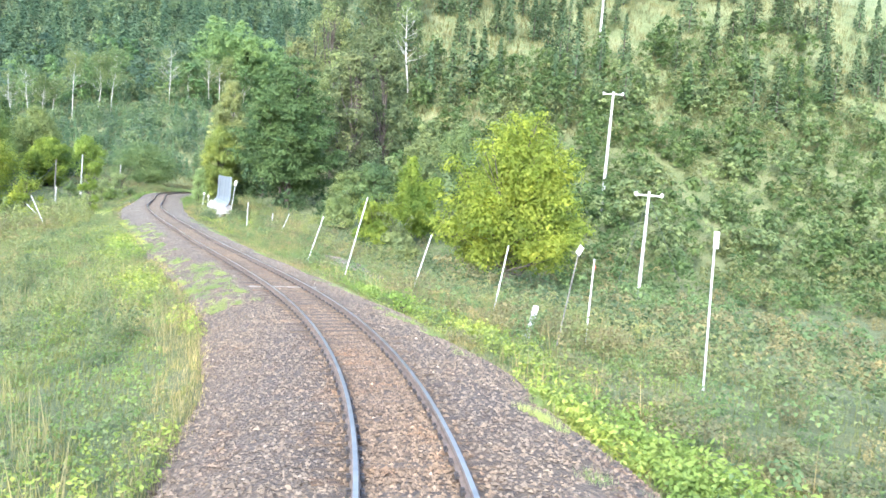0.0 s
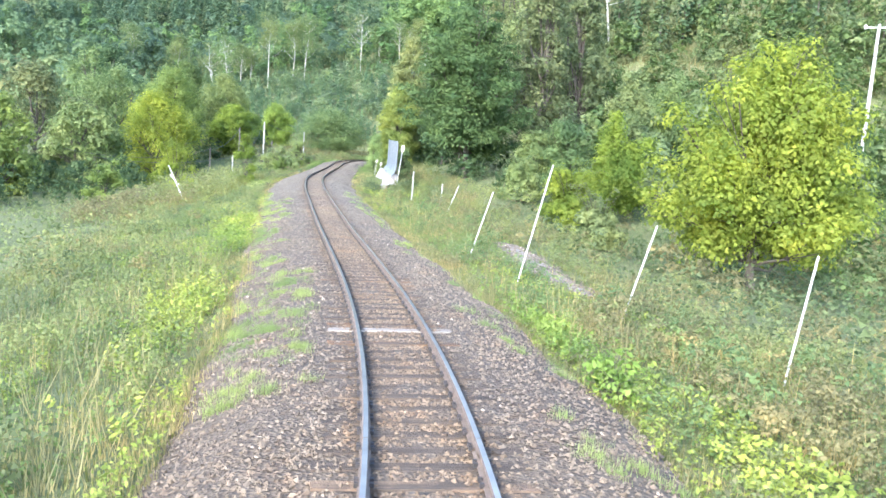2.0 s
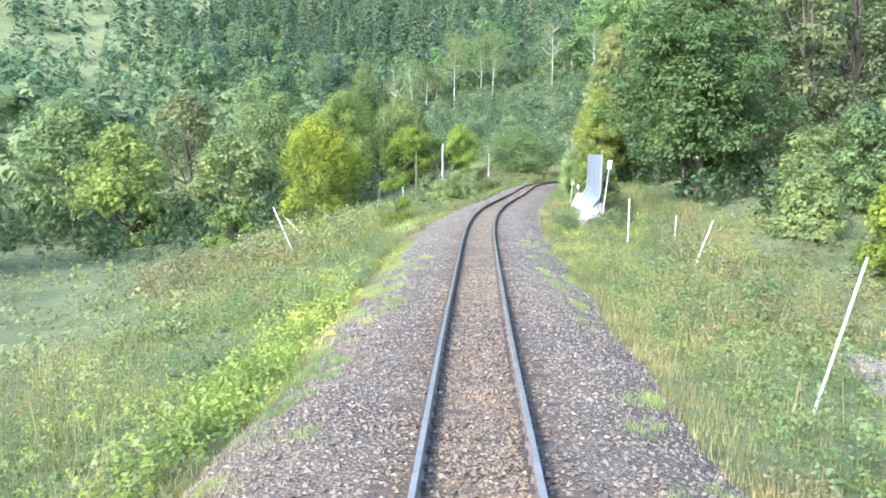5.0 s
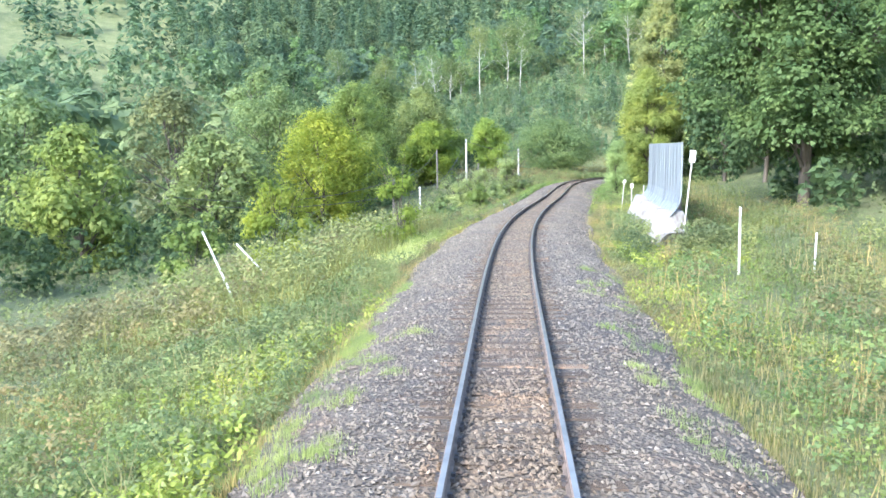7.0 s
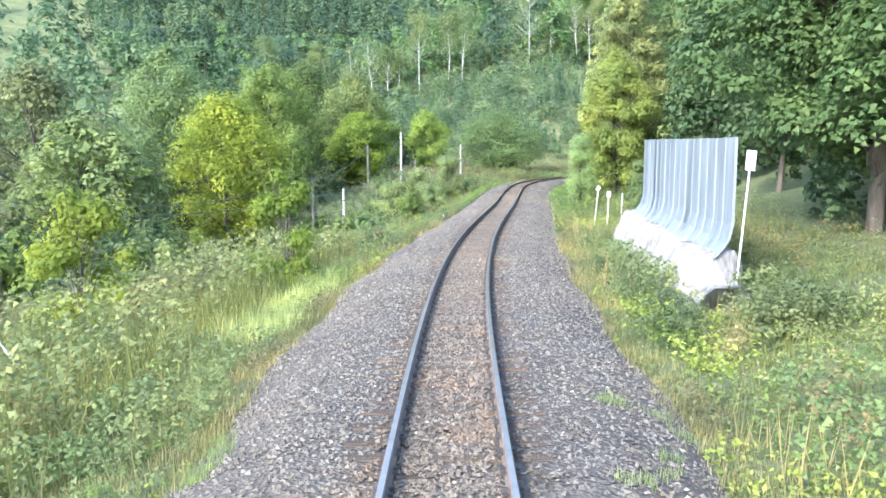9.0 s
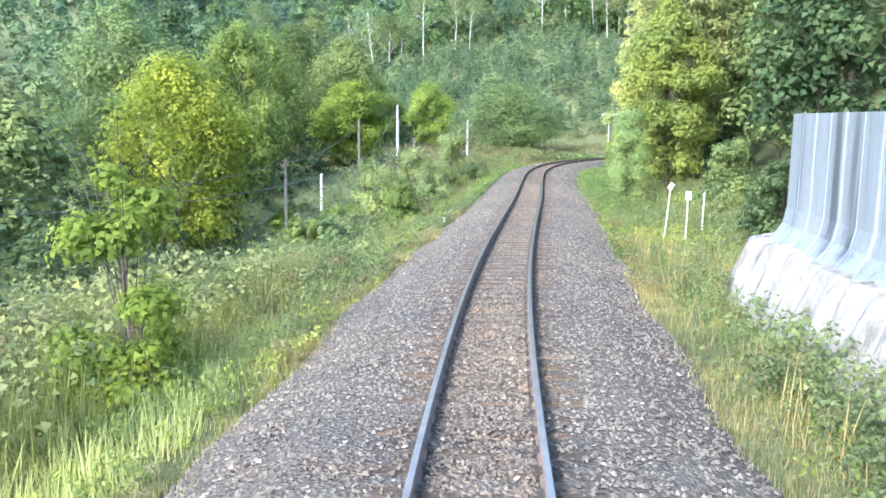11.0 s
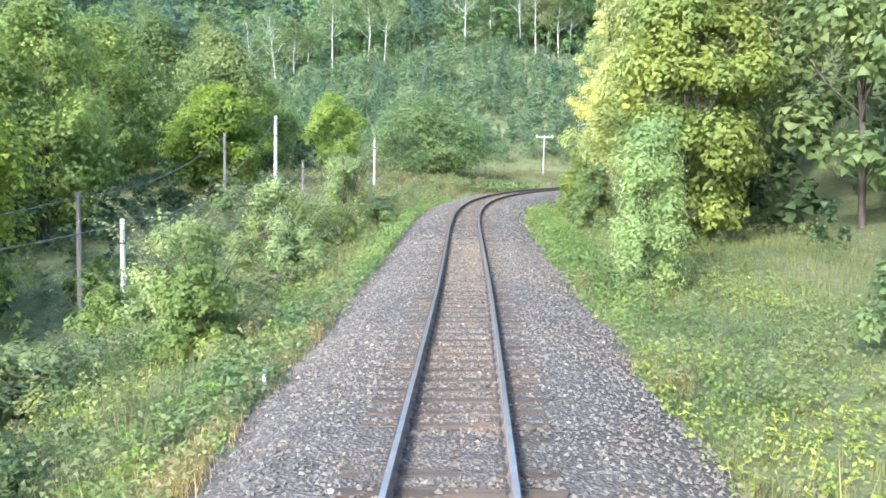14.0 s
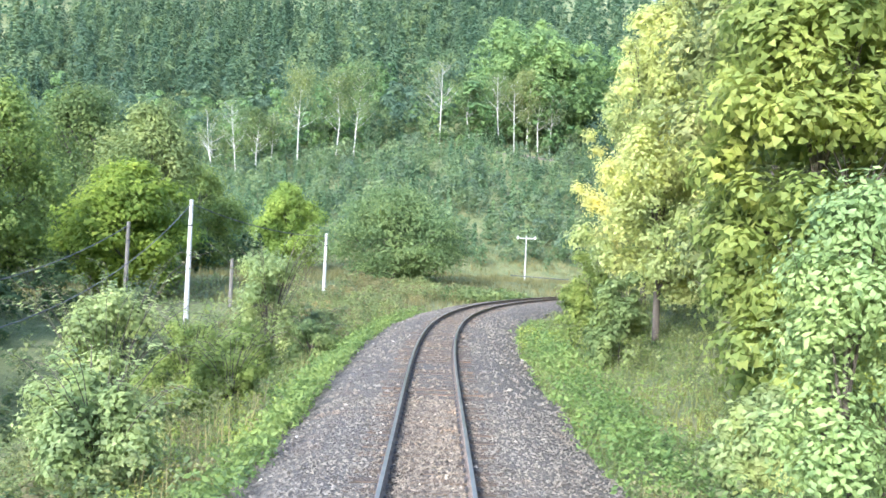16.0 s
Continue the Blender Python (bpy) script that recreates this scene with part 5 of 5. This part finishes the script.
def slope_conifers():
    r = np.random.default_rng(300)
    kinds = [conifer("young_conifer", 1.0 * h, 0.40 * h, NEEDLES_YOUNG, "young dark green conifer planted on the grassy slope", 310 + k) for k, h in enumerate((7.6, 8.4, 6.6))]
    n = 0
    for x, y in r.uniform((18, 66), (100, 132), (520, 2)):
        if 0.95 * (y - 60) + 0.2 * (x - 43) < 8 or n > 170 or math.hypot(x - 57, y - 91) < 5:
            continue
        at = Matrix.Translation(stand(x, y)) @ Matrix.Rotation(r.uniform(0, 6), 4, "Z") @ Matrix.Scale(r.uniform(0.6, 1.35), 4)
        src = kinds[n % 3]
        if n < 3:
            src.matrix_basis = at
        else:
            ob = copy_thing(src, at)
            ob.scale = [q * r.uniform(0.55, 1.3) for q in (1, 1, 1)]
        n += 1


slope_conifers()


def birch(x, y, height, lean, seed, bare):
    r = np.random.default_rng(seed)
    thing = empty("birch_tree", stand(x, y), "slender white-barked birch with thin pale foliage" if not bare else "white-barked birch with nearly bare branches", "tree", "birches on the hillside")
    top = np.array([lean * height, r.normal(0, 0.4), height])
    pieces = [tube([(0, 0, -0.4), top * (0.5, 0.5, 0.45) + (r.normal(0, 0.2), 0, 0), top * (0.9, 0.9, 0.8), top], [0.12, 0.09, 0.05, 0.02], 7)]
    tips = []
    for k in range(30):
        q = r.uniform(0.36, 0.97)
        a, reach = r.uniform(0, 6.28), height * r.uniform(0.14, 0.30) * (1.3 - q)
        s0 = top * (q * 0.95, q * 0.95, q)
        tip = s0 + np.array([math.cos(a) * reach, math.sin(a) * reach, reach * r.uniform(0.5, 1.2)])
        pieces.append(tube([s0, (s0 + tip) / 2 + (0, 0, -0.1 * reach), tip], [0.036, 0.024, 0.01], 4))
        tips.append(tip)
        for _ in range(2):
            fork = (s0 + tip) / 2
            twig = tip + r.normal(0, reach * 0.28, 3)
            pieces.append(tube([fork, (fork + twig) / 2, twig], [0.014, 0.010, 0.006], 3))
            tips.append(twig)
    v, f = joined(pieces)
    part("trunk", mesh_of("trunk", v, f, BIRCH), BIRCH, thing)
    n = 1100 if bare else 4200
    c = np.array(tips)[r.integers(0, len(tips), n)] + r.normal(0, height * 0.04, (n, 3))
    u = r.normal(0, 1, (n, 3)) + (0, 0, 0.5)
    v, f = leaf_tris(c, u / np.linalg.norm(u, axis=1)[:, None], r.uniform(0.16, 0.32, n), r)
    part("crown", mesh_of("crown", v, f, LEAF_PALE), LEAF_PALE, thing)


# the last entry is a bare dead snag, built with the birch shape
for i, (x, y, h, lean, bare) in enumerate(((-36.5, 209, 12, -0.16, 1), (-33.5, 210, 13, -0.1, 1), (-30.5, 210, 11, 0.02, 0), (-28.6, 211, 10, 0.04, 1), (-23.6, 208, 17, 0.0, 0), (-18.0, 211, 15, 0.0, 0), (-15.0, 210, 16, 0.06, 0), (-1.0, 218, 15, 0.0, 1), (4.4, 222, 11, -0.05, 0),
                                           (9.6, 222, 13, -0.06, 1), (12.2, 221, 12, -0.04, 1), (14.6, 223, 13, 0.02, 0), (18.5, 222, 12, 0.03, 1), (16.4, 221, 12, 0.0, 1), (-48.0, 218, 12, 0.1, 0), (-60.0, 222, 13, 0.0, 0), (26.7, 85.2, 10.5, -0.1, 1))):
    birch(x, y, h, lean, 400 + i, bare)

grow("twiggy_shrub", stand(3.05, 1.9), 0.95, 1.4, LEAF_BRIGHT, "small twiggy shrub with sparse lime leaves by the ballast", "bush", 0.1, 26, 520, 0.1, seed=600, limbs=24, trunk_r=0.014, shape="bush")


# ---- posts, signs, poles and the steel barrier ----
def rod(radius, height, sides=10, top=None):
    """A slightly tapered, capped rod with a bevelled rim, standing on its base."""
    bm = bmesh.new()
    bmesh.ops.create_cone(bm, cap_ends=True, segments=sides, radius1=radius, radius2=top or radius, depth=height)
    bmesh.ops.translate(bm, vec=(0, 0, height / 2), verts=bm.verts)
    rim = [e for e in bm.edges if all(v.co.z > height - 1e-4 for v in e.verts)]
    bmesh.ops.bevel(bm, geom=rim, offset=radius * 0.3, segments=1, affect="EDGES")
    return bm


def slab(x, y, z, bevel=0.004):
    bm = bmesh.new()
    bmesh.ops.create_cube(bm, size=1)
    bmesh.ops.scale(bm, vec=(x, y, z), verts=bm.verts)
    bmesh.ops.bevel(bm, geom=bm.edges[:], offset=bevel, segments=1, affect="EDGES")
    return bm


def moved(bm, x=0.0, y=0.0, z=0.0, rx=0.0, ry=0.0, rz=0.0):
    bmesh.ops.transform(bm, matrix=pose(x, y, z, rx, ry, rz), verts=bm.verts)
    return bm


def leaning(at, top):
    """The pose of a post from its foot to its head."""
    z = (Vector(top) - Vector(at)).normalized()
    y = z.cross(Vector((1, 0, 0))).normalized()
    x = y.cross(z)
    m = Matrix((x, y, z)).transposed().to_4x4()
    return Matrix.Translation(at) @ m


def fence_post(foot, head, radius=0.021, cap=False):
    foot, head = Vector(foot), Vector(head)
    foot.z = float(level(foot.x, foot.y)[0]) - 0.05
    thing = empty("marker_post", foot, "white-painted round steel post leaning in the verge grass", "post", "white posts along the verge")
    thing.matrix_basis = leaning(foot, head)
    h = (head - foot).length
    body = part("post", rod(radius, h), WHITE_PAINT, thing)
    if cap:
        part("cap", moved(rod(radius * 1.25, 0.09), 0, 0, h - 0.07), CAP, body, "dark rubber cap")
        part("clamp", moved(slab(radius * 2.6, radius * 2.6, 0.05), 0, 0, h * 0.62), CAP, body, "dark clamp")
    return thing


fence_post((3.47, 20.3, 0), (4.18, 20.6, 1.43))
fence_post((3.9, 13.65, 0), (4.77, 14.05, 2.64))
fence_post((5.56, 9.16, 0), (6.22, 9.25, 1.44))
fence_post((6.71, 3.77, 0), (7.11, 3.85, 1.51))
tagged_post = fence_post((6.53, -2.82, 0), (6.63, -2.72, 1.67))
part("red_tag", moved(slab(0.012, 0.07, 0.11, 0.003), 0.036, 0.0, 2.1), RED, tagged_post, "faded red tag")
fence_post((4.19, 35.3, 0), (4.76, 35.55, 0.93))
fence_post((4.48, 41.9, 0), (4.55, 42.05, 0.69), 0.025, False)
fence_post((2.71, 42.2, 0), (2.75, 42.4, 1.33), 0.03, False)
fence_post((-10.63, 41.4, 0), (-11.71, 41.5, 0.78), 0.03, False)
fence_post((-11.05, 45.6, 0), (-12.48, 45.6, 0.02), 0.03, False)


def plate_post(foot, head, wide, high, label, facing, tilt=0.0, radius=0.022, paint=None):
    foot, head = Vector(foot), Vector(head)
    foot.z = float(level(foot.x, foot.y)[0]) - 0.05
    thing = empty("sign_post", foot, label, "sign")
    thing.matrix_basis = leaning(foot, head) @ Matrix.Rotation(facing, 4, "Z")
    h = (head - foot).length
    part("post", rod(radius, h), paint or WHITE_PAINT, thing)
    plate = part("sign_plate", moved(slab(wide, 0.012, high), 0, -radius - 0.01, h - high / 2 + 0.03, 0, tilt, 0), PLATE, thing, "blank white plate")
    for q in (0.3, -0.3):
        part("bracket", moved(slab(0.09, 0.03, 0.03), 0, -radius * 0.4, h - high / 2 + 0.03 + q * high), CAP, plate, "dark steel bracket")


plate_post((6.98, -7.1, 0), (7.03, -6.93, 2.65), 0.19, 0.36, "tall white sign post with a blank white plate", 0.3)
plate_post((5.78, -2.7, 0), (6.36, -2.4, 1.95), 0.17, 0.26, "tilted blank white plate on a thin dark leaning stake", 0.3, 24, 0.016, OLD_WOOD)
plate_post((2.0, 48.6, 0), (2.37, 49.1, 2.82), 0.2, 0.42, "white sign post beside the steel barrier", 0.0)
plate_post((1.45, 68.8, 0), (1.5, 68.9, 1.1), 0.17, 0.26, "small white sign on a short post in the grass", 0.0)
plate_post((0.95, 69.6, 0), (1.12, 69.7, 1.3), 0.15, 0.22, "small tilted white sign in the grass", 0.0, 28)
fence_post((2.2, 70.2, 0), (2.25, 70.3, 1.0), 0.025, False)


def striped_stake(foot, head):
    """A broad white stake with worn dark lettering bars."""
    foot, head = Vector(foot), Vector(head)
    foot.z = float(level(foot.x, foot.y)[0]) - 0.05
    thing = empty("marker_stake", foot, "worn white wooden stake with illegible dark marks", "post")
    thing.matrix_basis = leaning(foot, head) @ Matrix.Rotation(0.3, 4, "Z")
    h = (head - foot).length
    part("stake", moved(slab(0.13, 0.11, h, 0.012), 0, 0, h / 2), WHITE_PAINT, thing)
    for i in range(6):
        part("mark", moved(slab(0.07 - 0.012 * (i % 3), 0.006, 0.045, 0.002), 0.008 * (i % 2), -0.057, h * (0.3 + 0.1 * i)), CAP, thing)


striped_stake((5.6, -1.3, 0), (5.86, -1.2, 0.22))


def kilometre_stub():
    at = place(73.0, -2.75)
    thing = empty("stub_post", at, "short white-painted concrete stub at the ballast edge", "post")
    part("post", moved(slab(0.055, 0.055, 0.56, 0.01), 0, 0, 0.22), WHITE_PAINT, thing)
    part("base", moved(slab(0.1, 0.1, 0.1, 0.015), 0, 0, 0.0), CONCRETE, thing)


kilometre_stub()


def pole(at, top_z, radius, material, label, arm=0.0, turn=0.0, lean=(0.0, 0.0), insulators=2):
    at = Vector(at)
    thing = empty("utility_pole", at, label, "utility pole")
    thing.matrix_basis = leaning(at, (at.x + lean[0], at.y + lean[1], top_z)) @ Matrix.Rotation(turn, 4, "Z")
    h = top_z - at.z
    part("pole", moved(rod(radius, h + 0.4, 12, radius * 0.7), 0, 0, -0.4), material, thing)
    part("band", moved(rod(radius * 1.02, 0.06, 12), 0, 0, h * 0.8), CAP, thing)
    part("cap", moved(rod(radius * 0.8, 0.05, 12), 0, 0, h - 0.02), material, thing)
    if arm:
        beam = part("crossarm", moved(slab(arm, 0.1, 0.11, 0.01), 0, -radius, h - 0.25), material, thing)
        for q in (-0.47, 0.47):
            bm = rod(0.09, 0.16, 10)
            bmesh.ops.create_uvsphere(bm, u_segments=10, v_segments=6, radius=0.13, matrix=Matrix.Translation((0, 0, 0.2)))
            part("insulator", moved(bm, q * arm, -radius, h - 0.36), PLATE, beam, "white porcelain insulator")
    return Vector((at.x + lean[0], at.y + lean[1], top_z))


pole(stand(38.6, 53.6), 14.65, 0.16, CONCRETE, "tall white concrete pole with a short crossarm", 2.0, -0.6, (0.3, 0.2))
P2 = pole(stand(28.9, 30.2), 4.4, 0.13, CONCRETE, "white concrete pole with a crossarm and insulators", 1.9, -0.6, (0.2, 0.1))
pole(stand(57.9, 92.7), 37.6, 0.17, CONCRETE, "tall white concrete pole on the slope", 1.9, 0.3)
L0 = pole(stand(-15.0, 90.8), 0.3, 0.11, CONCRETE, "pale concrete pole among the bushes below the line")
L1 = pole(stand(-13.7, 111.0), 4.75, 0.125, CONCRETE, "tall pale concrete pole beside the line")
L2 = pole(stand(-8.9, 122.5), 3.75, 0.11, CONCRETE, "pale concrete pole beside the line")
D0 = pole(stand(-18.2, 94.6), 0.95, 0.125, OLD_WOOD, "old grey wooden pole among the bushes")
D1 = pole(stand(-17.4, 113.8), 3.7, 0.12, OLD_WOOD, "old grey wooden pole among the trees")
pole(stand(-13.2, 117.5), 2.1, 0.12, OLD_WOOD, "short grey wooden pole among the bushes")
pole(stand(7.5, 160.0), 5.2, 0.08, CONCRETE, "distant pale pole with a crossarm beyond the curve", 1.9, 0.0)


def wire(a, b, sag, label, radius=0.014):
    a, b = Vector(a), Vector(b)
    pts = []
    for i in range(17):
        q = i / 16
        p = a.lerp(b, q)
        p.z -= sag * 4 * q * (1 - q)
        pts.append(p - a)
    v, f = tube(pts, [radius] * 17, 5)
    ob = new("overhead_wire", mesh_of("overhead_wire", v, f, WIRE))
    ob.location = a
    tagged(ob, label, "wire")


DOWN = Vector((0, 0, -0.15))
wire(D0 + DOWN, D1 + DOWN, 0.7, "thin dark cable strung between old wooden poles", 0.023)
wire(D0 + DOWN, (-27.0, 70.0, 0.5), 0.9, "thin dark cable strung between old wooden poles", 0.023)
wire(L0 + DOWN, L1 + DOWN, 1.3, "thin dark cable between concrete poles", 0.021)
wire(L0 + DOWN, (-24.0, 68.0, 0.0), 0.6, "thin dark cable between concrete poles", 0.021)
wire(L1 + DOWN, L2 + DOWN, 0.35, "thin dark cable between concrete poles", 0.021)
wire(L0 + Vector((0, 0, -0.7)), stand(-16.6, 88.0), 0.0, "taut stay wire bracing a concrete pole", 0.012)
wire(P2 + Vector((0, 0, -0.3)), stand(26.0, 29.0), 0.0, "taut stay wire bracing the concrete pole", 0.014)
wire(P2 + Vector((0, 0, -0.3)), stand(32.5, 29.0), 0.0, "taut stay wire bracing the concrete pole", 0.014)


wire((4.4, 144.7, 1.4), (12.5, 141.0, 1.3), 0.06, "dark cable strung low beyond the curve", 0.035)


def barrier():
    """Ribbed steel sheets, kicked out at the foot, on a rough whitewashed footing."""
    s0, s1 = 48.6, 60.4
    at = line(s0, 5.5)
    thing = empty("snow_barrier", at, "ribbed pale blue steel barrier on a rough white footing", "barrier")
    base = Vector(at)
    n = 8
    for k in range(n):
        a, b = s0 + (s1 - s0) * k / n, s0 + (s1 - s0) * (k + 1) / n - 0.05
        prof = [(0.0, 0.0), (0.02, 0.018), (0.46, 0.018), (0.47, 0.006), (0.50, 0.006), (0.51, 0.018), (0.95, 0.018), (0.97, 0.0), (1.0, 0.0)]
        rows = [(5.16, 0.62), (5.3, 0.78), (5.43, 0.98), (5.5, 1.3), (5.52, 3.06)]
        v, f = [], []
        m = len(prof)
        for thick in (0.0, 0.035):
            for d, z in rows:
                for q, out in prof:
                    v.append(np.array(line(a + (b - a) * q, d - out + thick, 0) + Vector((0, 0, z))) - np.array(base))
        half = len(rows) * m
        for i in range(len(rows) - 1):
            for j in range(m - 1):
                o = i * m + j
                f.append((o, o + 1, o + m + 1, o + m))
                f.append((half + o, half + o + m, half + o + m + 1, half + o + 1))
        for j in range(m - 1):
            e = (len(rows) - 1) * m + j
            f += [(e, e + 1, half + e + 1, half + e), (j, half + j, half + j + 1, j + 1)]
        for i in range(len(rows) - 1):
            e = i * m
            f += [(e, e + m, half + e + m, half + e), (e + m - 1, half + e + m - 1, half + e + 2 * m - 1, e + 2 * m - 1)]
        part("steel_sheet", mesh_of("steel_sheet", v, f, SHEET, True), SHEET, thing)
    for k in range(5):
        s = s0 + 1.0 + (s1 - s0 - 2.0) * k / 4
        p = line(s, 5.62) - base
        g = float(level(*(line(s, 5.62)).xy)[0]) - base.z
        part("upright", moved(rod(0.06, 3.0 - g), p.x, p.y, g - 0.1), RUST, thing, "rusty steel upright behind the sheets")
    r = np.random.default_rng(12)
    ss = np.linspace(s0 - 0.5, s1 + 0.9, 130)
    rows = [(4.35, -0.95), (4.45, -0.55), (4.6, -0.1), (4.78, 0.35), (4.95, 0.66), (5.6, 0.72), (5.75, 0.5), (5.85, -0.9)]
    v, f = [], []
    for i, s in enumerate(ss):
        end = 1.0 if 5 < i < 124 else 0.62
        groove = 0.09 * (i % 4 == 0) + 0.05 * math.sin(i * 0.9)
        for d, z in rows:
            q = Vector(line(s, d + (groove if d < 5.2 else 0) + r.normal(0, 0.015), 0))
            v.append(np.array(q - base) + (r.normal(0, 0.008), r.normal(0, 0.012), (z + 0.95) * end - 0.95 - (0.7 if z < -0.85 else 0.0) + r.normal(0, 0.03)))
    m = len(rows)
    for i in range(len(ss) - 1):
        for j in range(m - 1):
            o = i * m + j
            f.append((o, o + 1, o + m + 1, o + m))
    for o in (0, (len(ss) - 1) * m):
        for j in range(m // 2 - 1):
            f.append((o + j, o + j + 1, o + m - 2 - j, o + m - 1 - j))
    part("footing", mesh_of("footing", v, f, LIME_WASH), LIME_WASH, thing, "rough whitewashed footing, stained at its foot")


barrier()
